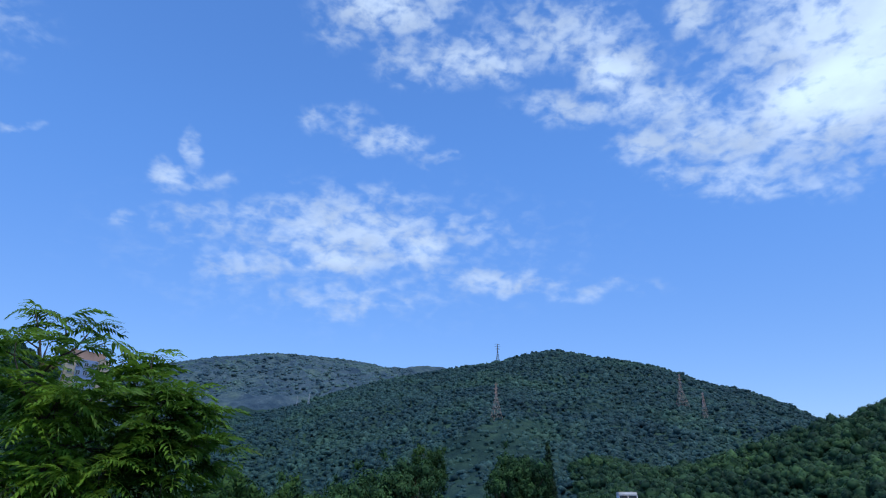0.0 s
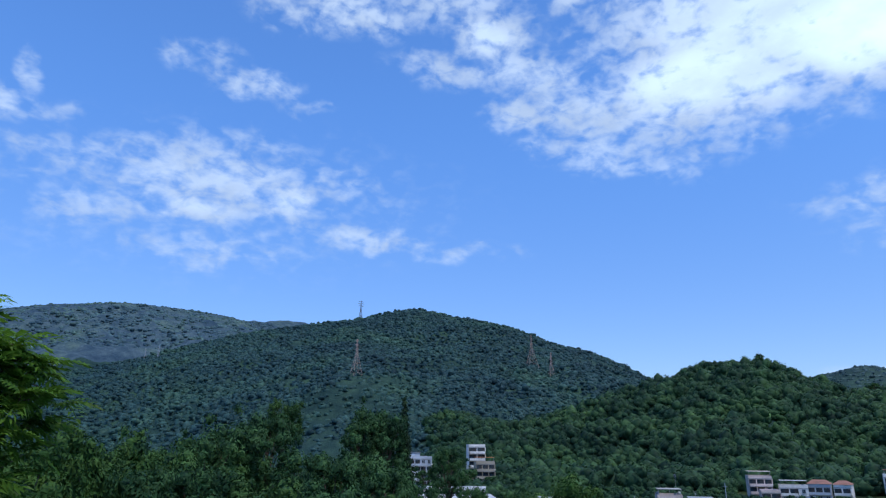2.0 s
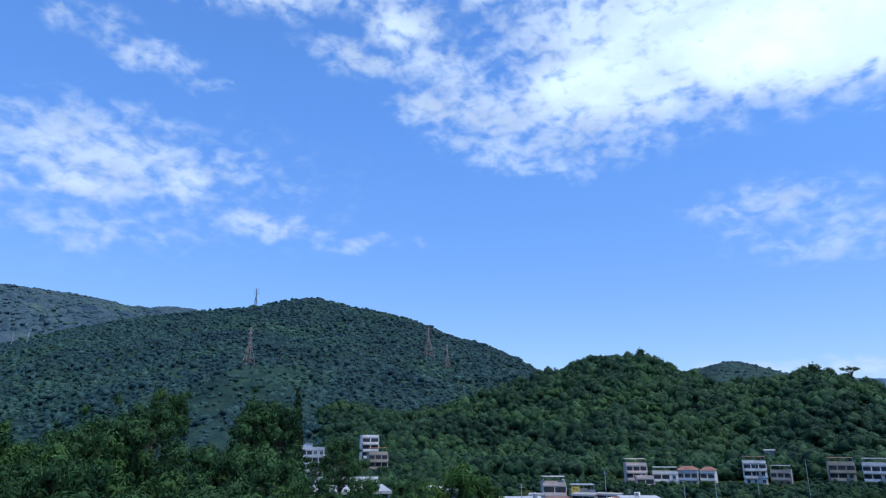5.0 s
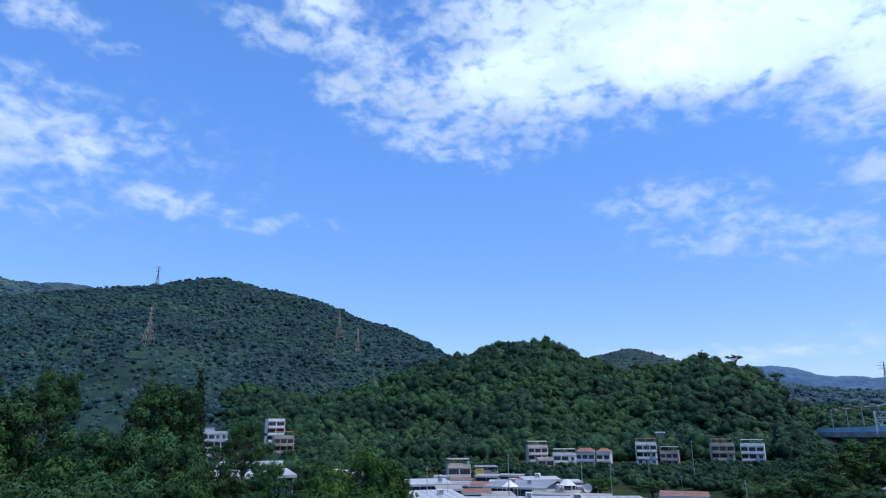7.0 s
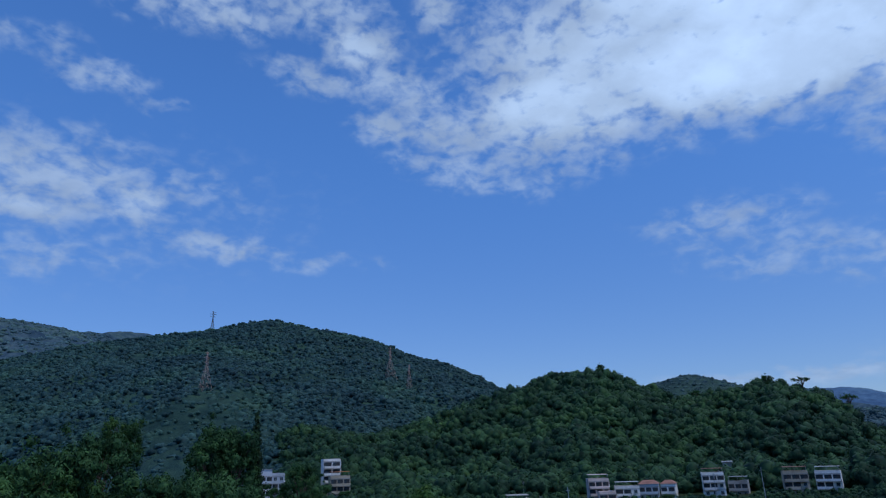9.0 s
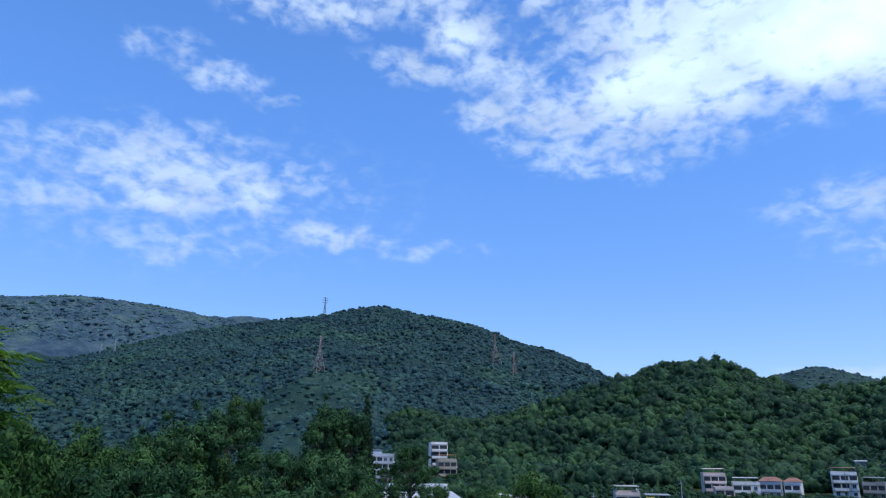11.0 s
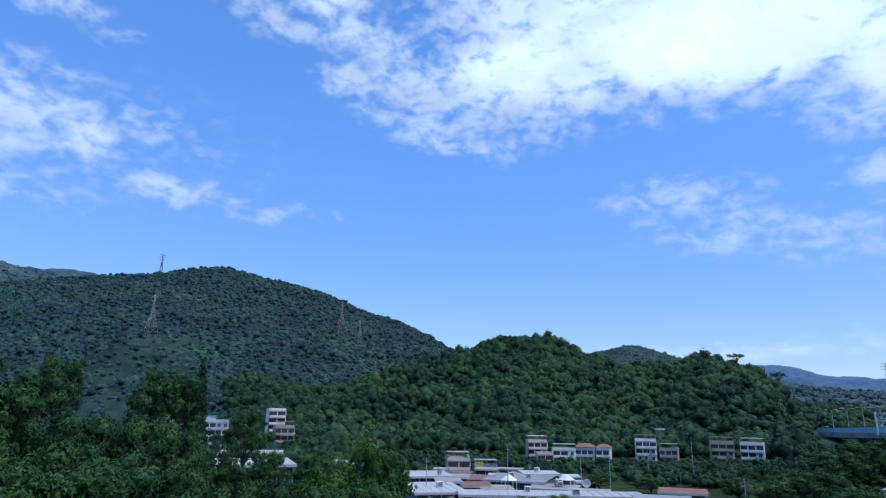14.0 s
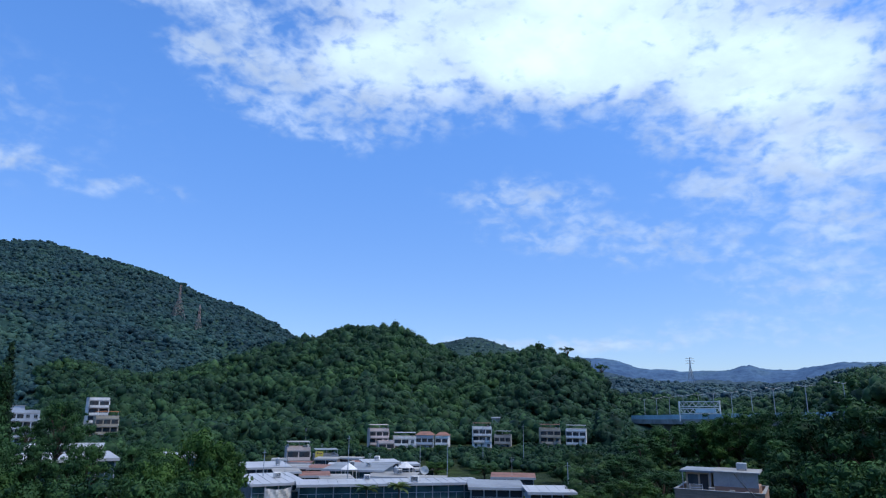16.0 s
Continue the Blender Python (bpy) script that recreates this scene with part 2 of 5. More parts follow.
# ---- ground and hills ----
def mesh_of(name, verts, faces, mats, slots=None, smooth=False):
    """A mesh from arrays; faces is an array of triangles or quads."""
    me = bpy.data.meshes.new(name)
    faces = np.asarray(faces, np.int32)
    n, k = faces.shape
    me.vertices.add(len(verts))
    me.vertices.foreach_set("co", np.asarray(verts, np.float32).ravel())
    me.loops.add(n * k)
    me.loops.foreach_set("vertex_index", faces.ravel())
    me.polygons.add(n)
    me.polygons.foreach_set("loop_start", np.arange(0, n * k, k, dtype=np.int32))
    me.polygons.foreach_set("loop_total", np.full(n, k, np.int32))
    if slots is not None:
        me.polygons.foreach_set("material_index", np.asarray(slots, np.int32))
    me.polygons.foreach_set("use_smooth", np.full(n, smooth, bool))
    for m in mats if isinstance(mats, (list, tuple)) else [mats]:
        me.materials.append(m)
    me.update(calc_edges=True)
    me.validate()
    return me


def hash01(i, j, k):
    v = np.sin(i * 127.1 + j * 311.7 + k * 74.7) * 43758.5453
    return v - np.floor(v)


def value_noise(x, y, seed):
    i, j = np.floor(x), np.floor(y)
    u, v = x - i, y - j
    u, v = u * u * (3 - 2 * u), v * v * (3 - 2 * v)
    a, b = hash01(i, j, seed), hash01(i + 1, j, seed)
    c, d = hash01(i, j + 1, seed), hash01(i + 1, j + 1, seed)
    return (a * (1 - u) + b * u) * (1 - v) + (c * (1 - u) + d * u) * v - 0.5


def rough_noise(x, y, size, seed, octaves=4):
    return sum(value_noise(x / size * 2 ** o, y / size * 2 ** o, seed + o) * 0.55 ** o for o in range(octaves))


def domes(x, y, cell, seed):
    """Tree crowns as a height field: the highest of the round tops near each point, 0 to 1."""
    best = np.zeros_like(x)
    i, j = np.floor(x / cell), np.floor(y / cell)
    for a in (-1, 0, 1):
        for b in (-1, 0, 1):
            p, q = i + a, j + b
            cx, cy = (p + hash01(p, q, seed)) * cell, (q + hash01(p, q, seed + 1)) * cell
            r = cell * (0.55 + 0.4 * hash01(p, q, seed + 2))
            top = 0.55 + 0.45 * hash01(p, q, seed + 3)
            d = ((x - cx) ** 2 + (y - cy) ** 2) / r ** 2
            best = np.maximum(best, top * np.sqrt(np.clip(1 - d, 0, 1)))
    return best


# crest lines: bearing, distance, height angle of the crest; then the fall of the near and the far flank and the crest's roundness
CRESTS = {
    "mountain": ([(-34, 1400, -1), (-26, 1450, 2.8), (-17.8, 1500, 5.15), (-12.5, 1560, 6.7), (-8.8, 1620, 8.0), (-4, 1700, 9.2), (0.9, 1780, 10.15), (4.4, 1850, 10.65), (7.9, 1900, 11.45),
                  (9.9, 1900, 11.7), (11.4, 1880, 11.35), (15.6, 1780, 10.6), (20, 1640, 9.2), (22.1, 1560, 8.35), (24.9, 1460, 7.7), (27.2, 1380, 6.7), (29, 1320, 5.75), (33, 1250, 3.8), (39, 1200, -1)], 0.285, 0.4, 10),
    "left_ridge": ([(-50, 3000, 7), (-30, 3100, 8.2), (-23.6, 3200, 9.2), (-19.3, 3200, 10.25), (-13.9, 3200, 10.88), (-11, 3200, 10.88), (-9, 3200, 10.78), (-6, 3200, 10.35), (-4.2, 3250, 9.9),
                    (-2.3, 3500, 10.3), (0.4, 3600, 10.25), (6, 3600, 8), (16, 3500, -1)], 0.36, 0.4, 20),
    "wooded_hill": ([(8, 439, -3), (13, 439, -0.9), (15.1, 479, 0.5), (23.3, 559, 2.5), (30.3, 598, 4.75), (34.5, 605, 5.95), (38.2, 598, 6.05), (41.4, 598, 4.5), (44.5, 592, 3.5), (47.5, 585, 3.7), (50.7, 572, 4.3),
                     (53.5, 559, 3.5), (55.6, 545, 2.2), (57.2, 535, -0.4), (58.3, 520, -3.5)], 0.36, 0.4, 8),
    "hill_behind": ([(34, 1300, 1), (42, 1300, 5.2), (44.8, 1300, 5.9), (46.6, 1300, 5.55), (48.9, 1280, 4.75), (55, 1250, 2.6), (64, 1250, -1)], 0.25, 0.3, 15),
    "low_ridge": ([(46, 1500, 1), (52, 1500, 2.3), (57, 1500, 2.2), (62, 1500, 1.75), (67, 1450, 1.6), (70, 1400, 1.5), (74, 1150, 2.55), (80, 1100, 2.6), (95, 1100, 2.4), (110, 1100, -1)], 0.07, 0.2, 12),
    "blue_ridge": ([(40, 4300, 3), (54.6, 4300, 4.15), (55.8, 4300, 4.15), (57.6, 4300, 3.65), (59.4, 4300, 3.1), (62.1, 4300, 3.05), (65.5, 4300, 2.8), (67.2, 4300, 3.2), (70.3, 4300, 2.95),
                    (72.2, 4300, 3.2), (74.1, 4300, 3.45), (78, 4300, 3.2), (90, 4300, 3), (130, 4300, 2)], 0.3, 0.3, 10),
    "left_hill": ([(-120, 330, 4), (-75, 330, 11), (-50, 330, 11.5), (-38, 330, 9.4), (-34, 330, 8.8), (-32, 330, 8.2), (-30, 330, 6.6), (-27, 335, 3.6), (-23, 340, 0.2), (-17, 340, -3)], 0.3, 0.4, 10),
}


def crest_height(x, y, nodes, near, far, roundness):
    az, r = np.degrees(np.arctan2(x, y)), np.hypot(x, y)
    a, d, e = (np.array(v, float) for v in zip(*nodes))
    rc = np.interp(az, a, d)
    wide = 0.35 + 6 * np.clip(np.abs(r - rc) / 700, 0, 1)
    zc = sum(np.interp(az + k * wide, a, EYE + d * np.tan(np.radians(e))) for k in (-1, -0.5, 0, 0.5, 1)) / 5
    if d.min() > 4000:
        zc = zc + 28 * rough_noise(az, az * 0 + 3.3, 2.4, 71, 3)
    off = r - rc
    drop = np.sqrt((np.where(off < 0, near, far) * off) ** 2 + roundness ** 2) - roundness
    return np.where((az < a[0]) | (az > a[-1]), -50.0, zc - drop)


def land(x, y):
    """The bare ground's height."""
    r = np.hypot(x, y)
    knoll = 18.3 - 15.3 * np.clip((r - 4) / 62, 0, 1) ** 0.85
    z = np.maximum(knoll, 2.5 - 2.6 * np.clip((r - 165) / 70, 0, 1) + rough_noise(x, y, 90, 5, 3) * 2.0 * np.clip((r - 60) / 60, 0, 1))
    for i, (nodes, near, far, roundness) in enumerate(CRESTS.values()):
        h = crest_height(x, y, nodes, near, far, roundness)
        rc = np.interp(np.degrees(np.arctan2(x, y)), [n[0] for n in nodes], [n[1] for n in nodes])
        amp = 0.11 * (max(EYE + n[1] * math.tan(radians(n[2])) for n in nodes) - 2)
        h = h + rough_noise(x, y, 300 if roundness > 8 else 110, 20 + i) * amp * np.clip(np.abs(r - rc) / 250, 0, 1)
        hi, lo = np.maximum(z, h), np.minimum(z, h)
        z = hi + 2.5 * np.log1p(np.exp(-(hi - lo) / 2.5)) - 2.5 * np.exp(-(hi - lo) / 2.5) * math.log(2)
    return z


def land_at(x, y):
    return float(land(np.array([float(x)]), np.array([float(y)]))[0])


def build_ground():
    turn = np.radians(np.concatenate([np.arange(-40, 82, 0.2), np.arange(82, 320, 2.5)]))
    dist = np.concatenate([[0.0], np.geomspace(0.05, 60, 30)[:-1], np.arange(60, 640, 10), np.arange(640, 1960, 11), np.arange(1960, 4400, 22), [4500, 4700, 4900]])
    a, r = np.meshgrid(turn, dist)
    x, y = r * np.sin(a), r * np.cos(a)
    z = land(x, y)
    deg = np.degrees(a)
    far = np.clip((r - np.where((deg > 10) & (deg < 63), 660, 330)) / 60, 0, 1)
    z += far * np.where(r < 2000, 1.5 * domes(x, y, 30, 3), 9 * domes(x, y, 26, 4))
    n, k = len(dist), len(turn)
    i = (np.arange(n - 1)[:, None] * k + np.arange(k)[None, :]).ravel()
    j = (np.arange(n - 1)[:, None] * k + (np.arange(k)[None, :] + 1) % k).ravel()
    faces = np.stack([i, i + k, j + k, j], 1)
    rr = np.repeat(dist[:-1], k)
    # rings farther out take bluer materials, with the haze in their colour
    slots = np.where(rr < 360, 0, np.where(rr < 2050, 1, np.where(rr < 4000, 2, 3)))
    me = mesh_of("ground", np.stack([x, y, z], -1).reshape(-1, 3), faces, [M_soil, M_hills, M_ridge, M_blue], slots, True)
    return tagged(new("ground", me), "valley floor rising into green forested hills and mountains", "ground", kind="structure")


ground = build_ground()


# ---- woods ----
def crown_kind(rng, bumps, leaves, leaf, fine=1):
    """One crown of unit radius: a heap of uneven bumps, open below, with leaf sprays on them."""
    dirs = rng.normal(size=(bumps, 3))
    dirs[:, 2] = np.abs(dirs[:, 2]) * 0.9 - 0.05
    dirs /= np.linalg.norm(dirs, axis=1, keepdims=True)
    mids = np.concatenate([[(0, 0, -0.05)], dirs * rng.uniform(0.42, 0.68, (bumps, 1))])
    rads = np.concatenate([[0.66], rng.uniform(0.26, 0.46, bumps)])
    bm = bmesh.new()
    bmesh.ops.create_icosphere(bm, subdivisions=fine, radius=1)
    bm.verts.index_update()
    ball, ballf = np.array([v.co[:] for v in bm.verts]), np.array([[v.index for v in f.verts] for f in bm.faces])
    bm.free()
    vs, fs, n = [], [], 0

    def buried(p, own):
        gap = np.linalg.norm(p[:, None] - mids[None], axis=2) / rads[None]
        gap[:, own] = 9
        return (gap.min(axis=1) < 0.86) | (p[:, 2] < -0.32)
    for k in range(bumps + 1):
        p = mids[k] + ball * rads[k] * (0.84 + 0.3 * rng.random((len(ball), 1)))
        f = ballf[~buried(p, k)[ballf].all(axis=1)]
        used_v, f = np.unique(f, return_inverse=True)
        vs.append(p[used_v])
        fs.append(f.reshape(-1, 3) + n)
        n += len(used_v)
    own = rng.integers(0, bumps + 1, leaves * 3)
    out = rng.normal(size=(leaves * 3, 3)) + mids[own] * 1.3
    out /= np.linalg.norm(out, axis=1, keepdims=True)
    c = mids[own] + out * (rads[own] * rng.uniform(0.95, 1.16, leaves * 3))[:, None]
    gap = np.linalg.norm(c[:, None] - mids[None], axis=2) / rads[None]
    keep = np.flatnonzero((gap.min(axis=1) > 0.93) & (c[:, 2] > -0.25))[:leaves]
    c, out = c[keep], out[keep]
    nrm = out + rng.normal(size=c.shape) * 0.32
    nrm /= np.linalg.norm(nrm, axis=1, keepdims=True)
    t1 = np.cross(nrm, rng.normal(size=c.shape))
    t1 /= np.linalg.norm(t1, axis=1, keepdims=True)
    t2 = np.cross(nrm, t1)
    size = leaf * rng.uniform(0.6, 1.4, (len(c), 1))
    tri = np.stack([c + t1 * size, c - t1 * size * 0.5 + t2 * size * 0.8, c - t1 * size * 0.5 - t2 * size * 0.8], 1).reshape(-1, 3)
    vs.append(tri)
    fs.append(np.arange(len(tri)).reshape(-1, 3) + n)
    return np.concatenate(vs), np.concatenate(fs)


def wood(name, places, label, mat, seed, bumps=8, leaves=220, leaf=0.08, tall=0.85):
    """Many crowns in one mesh. places: rows of x, y, z, radius."""
    rng = np.random.default_rng(seed)
    kinds = [crown_kind(rng, bumps, leaves, leaf) for _ in range(7)]
    allv, allf, base = [], [], 0
    for x, y, z, rad in places:
        vs, fs = kinds[rng.integers(7)]
        w = rng.random() * 6.283
        c, s = math.cos(w), math.sin(w)
        k = rad * (0.9 + 0.2 * rng.random())
        q = np.stack([(vs[:, 0] * c - vs[:, 1] * s) * k + x, (vs[:, 0] * s + vs[:, 1] * c) * k + y, vs[:, 2] * rad * tall * (0.85 + 0.5 * rng.random()) + z], 1)
        allv.append(q)
        allf.append(fs + base)
        base += len(vs)
    me = mesh_of(name, np.concatenate(allv), np.concatenate(allf), mat, None, True)
    return tagged(new(name, me), label, "woods", kind="stuff")


def scatter(az0, az1, r0, r1, gap, seed, rad, keep=None, lift=0.0, rise=0.35):
    """Jittered places over a piece of ground, with the crown's middle above it."""
    rng = np.random.default_rng(seed)
    corners = [bearing(a, r) for a in np.linspace(az0, az1, 9) for r in (r0, r1)]
    xs = np.arange(min(c.x for c in corners), max(c.x for c in corners), gap)
    ys = np.arange(min(c.y for c in corners), max(c.y for c in corners), gap)
    x, y = np.meshgrid(xs, ys)
    x, y = (x + rng.uniform(-0.45, 0.45, x.shape) * gap).ravel(), (y + rng.uniform(-0.45, 0.45, y.shape) * gap).ravel()
    a, r = np.degrees(np.arctan2(x, y)), np.hypot(x, y)
    ok = (a > az0) & (a < az1) & (r > r0) & (r < r1)
    if keep is not None:
        ok &= keep(a, r)
    x, y = x[ok], y[ok]
    k = rad * (0.65 + 0.8 * rng.random(len(x)) ** 1.5)
    return np.stack([x, y, land(x, y) + k * rise + lift * (0.4 + 0.6 * rng.random(len(x))), k], 1)


wood("hill_woods", scatter(11, 63, 312, 640, 7.8, 11, 7.0, lambda a, r: (a < 57.2) | (r > 580)), "dense broadleaf woods covering the hill behind the village", M_wood, 12)
wood("left_hill_woods", scatter(-42, -18, 150, 350, 6.5, 21, 5.0), "dark broadleaf woods on the slope behind the tree", M_wood, 22, 6, 120)


def deck_line(a):
    """Distance of the viaduct on each bearing."""
    return 462 - 11.4 * (a - 58.9)


wood("valley_woods", np.concatenate([scatter(57, 86, 215, 480, 8.5, 31, 5.2, lambda a, r: r > deck_line(a) + 16, lift=5.0),
                                     scatter(57, 86, 205, 440, 7.5, 33, 4.0, lambda a, r: r < deck_line(a) - np.where(a < 65, 70, 14))]), "mixed broadleaf woods below and behind the road viaduct", M_wood, 32, 6, 150)


def front_of(name, back=18):
    nodes = CRESTS[name][0]
    return lambda a, r: r < np.interp(a, [n[0] for n in nodes], [n[1] for n in nodes]) + back


def clearings(a, r):
    """Open grassy patches between the woods of the mountain."""
    x, y = r * np.sin(np.radians(a)), r * np.cos(np.radians(a))
    n = rough_noise(x, y, 170, 91, 3)
    return (n < 0.36) | (a < -4) | (hash01(np.floor(x), np.floor(y), 92) < 0.4)


def on_front(a, r):
    return front_of("mountain")(a, r) & clearings(a, r)


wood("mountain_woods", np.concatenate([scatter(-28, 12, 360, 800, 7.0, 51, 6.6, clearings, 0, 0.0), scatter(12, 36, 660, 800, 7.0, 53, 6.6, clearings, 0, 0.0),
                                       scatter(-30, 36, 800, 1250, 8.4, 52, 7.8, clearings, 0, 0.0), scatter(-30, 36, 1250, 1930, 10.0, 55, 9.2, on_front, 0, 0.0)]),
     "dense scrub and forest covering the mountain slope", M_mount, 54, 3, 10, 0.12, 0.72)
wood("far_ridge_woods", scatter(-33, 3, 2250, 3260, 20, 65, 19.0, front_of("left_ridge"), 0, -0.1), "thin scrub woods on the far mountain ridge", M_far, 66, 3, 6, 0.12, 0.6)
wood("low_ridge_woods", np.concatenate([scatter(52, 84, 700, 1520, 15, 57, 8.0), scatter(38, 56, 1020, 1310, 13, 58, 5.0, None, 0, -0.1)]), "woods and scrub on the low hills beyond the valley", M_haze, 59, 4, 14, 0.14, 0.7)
wood("ridge_woods", scatter(57, 84, 480, 700, 11, 35, 6.0, lift=1.0), "broadleaf woods on the low ridge beyond the viaduct", M_wood, 36, 6, 80)
wood("village_shrubs", np.concatenate([scatter(22, 60, 186, 232, 5.2, 41, 2.3, lambda a, r: ~((a > 27.5) & (a < 36) & (r < 226)), 0.3), scatter(22, 60, 232, 312, 4.4, 43, 1.6, lambda a, r: ~((a > 35.3) & (a < 48.8) & (r > 268)))]), "bushy trees and shrubs round the village houses", M_wood, 42, 7, 200)
wood("meadow_shrubs", scatter(-20, 24, 130, 340, 7.5, 45, 3.8, lambda a, r: ~((a > 8) & (a < 23) & (r < 160)) & ~((a > 8) & (a < 17.5) & (r > 235) & (r < 300)), 2.5), "bushy trees on the valley floor below the mountain", M_wood, 46, 7, 150)
wood("undergrowth", np.concatenate([scatter(-22, 26, 42, 128, 5.2, 61, 2.6, lambda a, r: ~((a > 8.5) & (a < 20) & (r > 74)), 2.0), scatter(53, 84, 60, 205, 6.0, 62, 2.8, lambda a, r: ~((a > 60) & (a < 69) & (r > 68) & (r < 90)), 1.0)]),
     "tangled green undergrowth and saplings between the valley trees", M_leafy, 63, 9, 420, 0.075)

# ---- helpers for things ----
M_plaster = plain("white_plaster", (0.78, 0.76, 0.72), 0.85, scale=0.8, vary=0.25, bump=0.01)
M_pink = plain("pink_tile_plaster", (0.66, 0.53, 0.47), 0.8, scale=0.8, vary=0.22, bump=0.01)
M_beige = plain("beige_plaster", (0.42, 0.36, 0.27), 0.85, scale=0.8, vary=0.25, bump=0.01)
M_blueplaster = plain("pale_blue_plaster", (0.45, 0.49, 0.54), 0.8, scale=0.8, vary=0.2)
M_brownwall = plain("brown_plaster", (0.37, 0.23, 0.165), 0.85, scale=1.0, vary=0.22, bump=0.01)
M_concrete = plain("weathered_concrete", (0.34, 0.33, 0.31), 0.9, scale=0.7, vary=0.3, bump=0.02)
M_roofwhite = plain("white_sheet_roof", (0.45, 0.45, 0.45), 0.45, scale=0.5, vary=0.15)
M_roofgrey = plain("grey_sheet_roof", (0.26, 0.28, 0.3), 0.6, scale=0.6, vary=0.3)
M_rooftile = plain("red_brown_roof", (0.26, 0.12, 0.085), 0.8, scale=1.5, vary=0.3)
M_orange = plain("orange_sheet", (0.55, 0.2, 0.06), 0.7, scale=1.0)
M_yellow = plain("yellow_panel", (0.62, 0.5, 0.08), 0.6, scale=1.0)
# near-black: painted shade of interiors, and the black of louvres and cable
M_dark = plain("dark_shade_and_black_paint", (0.03, 0.032, 0.035), 0.8, scale=1.0)
M_steel = plain("galvanised_steel", (0.4, 0.42, 0.44), 0.5, 0.6, scale=1.5)
M_post = plain("grey_painted_steel", (0.34, 0.38, 0.42), 0.5, 0.2, scale=1.5)
M_rust = plain("red_oxide_steel", (0.46, 0.32, 0.27), 0.7, 0.2, scale=0.3, vary=0.3)
# crest pylon: its dark outline against the sky is put into the colour
M_pylon = plain("silhouette_pylon_steel", (0.14, 0.15, 0.17), 0.6, 0.2, scale=0.4)
M_bluewall = plain("blue_wall_panels", (0.17, 0.26, 0.44), 0.7, scale=0.6, vary=0.2)
M_barrier = plain("pale_blue_barrier", (0.4, 0.58, 0.66), 0.35, scale=0.6, vary=0.2)
M_bark = plain("brown_bark", (0.085, 0.06, 0.045), 0.9, scale=4.0, vary=0.35, bump=0.01)
M_glass, _t, _b = material("dark_window_glass", 0.08)
_c, _ = mix_noise(_t, ((0.02, 0.03, 0.04), (0.05, 0.07, 0.085)), 0.6)
_t.links.new(_c, _b.inputs["Base Color"])
M_greenglass, _t, _b = material("green_tinted_glass", 0.1)
_c, _ = mix_noise(_t, ((0.025, 0.06, 0.065), (0.06, 0.12, 0.12)), 0.5)
_t.links.new(_c, _b.inputs["Base Color"])
M_leafA = foliage("tree_leaves", (0.014, 0.044, 0.017), (0.056, 0.124, 0.04), 0.05, 0.35, thin=0.12)
M_leafB = foliage("bright_tree_leaves", (0.022, 0.06, 0.016), (0.058, 0.118, 0.03), 0.05, 0.35, thin=0.15)
M_leafC = foliage("dark_conifer_leaves", (0.012, 0.03, 0.014), (0.03, 0.06, 0.025), 0.05, 0.4, thin=0.1)
M_palm = foliage("palm_fronds", (0.07, 0.12, 0.04), (0.16, 0.22, 0.09), 0.3, 1.0, thin=0.3)
M_leafN = foliage("pinnate_leaves", (0.032, 0.09, 0.012), (0.12, 0.23, 0.03), 0.3, 1.2, rough=0.4, thin=0.4)


def block(bm, x0, x1, y0, y1, z0, z1):
    vs = [bm.verts.new(p) for p in ((x0, y0, z0), (x1, y0, z0), (x1, y1, z0), (x0, y1, z0), (x0, y0, z1), (x1, y0, z1), (x1, y1, z1), (x0, y1, z1))]
    for f in ((0, 3, 2, 1), (4, 5, 6, 7), (0, 1, 5, 4), (1, 2, 6, 5), (2, 3, 7, 6), (3, 0, 4, 7)):
        bm.faces.new([vs[i] for i in f])
    return vs


def beam(bm, p, q, w, w2=None, sides=4):
    """A straight bar from p to q."""
    p, q = Vector(p), Vector(q)
    d = (q - p).normalized()
    u = d.orthogonal().normalized()
    v = d.cross(u)
    w2 = w if w2 is None else w2
    a = [bm.verts.new(p + (u * math.cos(t) + v * math.sin(t)) * w / 2) for t in (6.2832 * i / sides + 0.785 for i in range(sides))]
    b = [bm.verts.new(q + (u * math.cos(t) + v * math.sin(t)) * w2 / 2) for t in (6.2832 * i / sides + 0.785 for i in range(sides))]
    for i in range(sides):
        bm.faces.new((a[i], a[(i + 1) % sides], b[(i + 1) % sides], b[i]))
    bm.faces.new(a[::-1])
    bm.faces.new(b)


def part(name, bm, mat, parent, label="", at=None):
    me = bpy.data.meshes.new(name)
    bmesh.ops.recalc_face_normals(bm, faces=bm.faces)
    bm.to_mesh(me)
    bm.free()
    me.materials.append(mat)
    ob = new(name, me)
    ob.parent = parent
    if at is not None:
        ob.location = at
    return tagged(ob, label)


def one(name, mat, parent, *box, label="", edge=0.0):
    bm = bmesh.new()
    block(bm, *box)
    if edge:
        bmesh.ops.bevel(bm, geom=bm.edges[:], offset=edge, segments=1, affect="EDGES")
    return part(name, bm, mat, parent, label)


def thing(name, m, label, category, group=""):
    ob = new(name)
    ob.matrix_world = m
    return tagged(ob, label, category, group)


def facing(az, r, z, turn=0.0):
    """A pose on that bearing whose -y side looks back at the eye, then turned."""
    p = bearing(az, r, z)
    return pose(p.x, p.y, p.z, 0, 0, -az + turn)


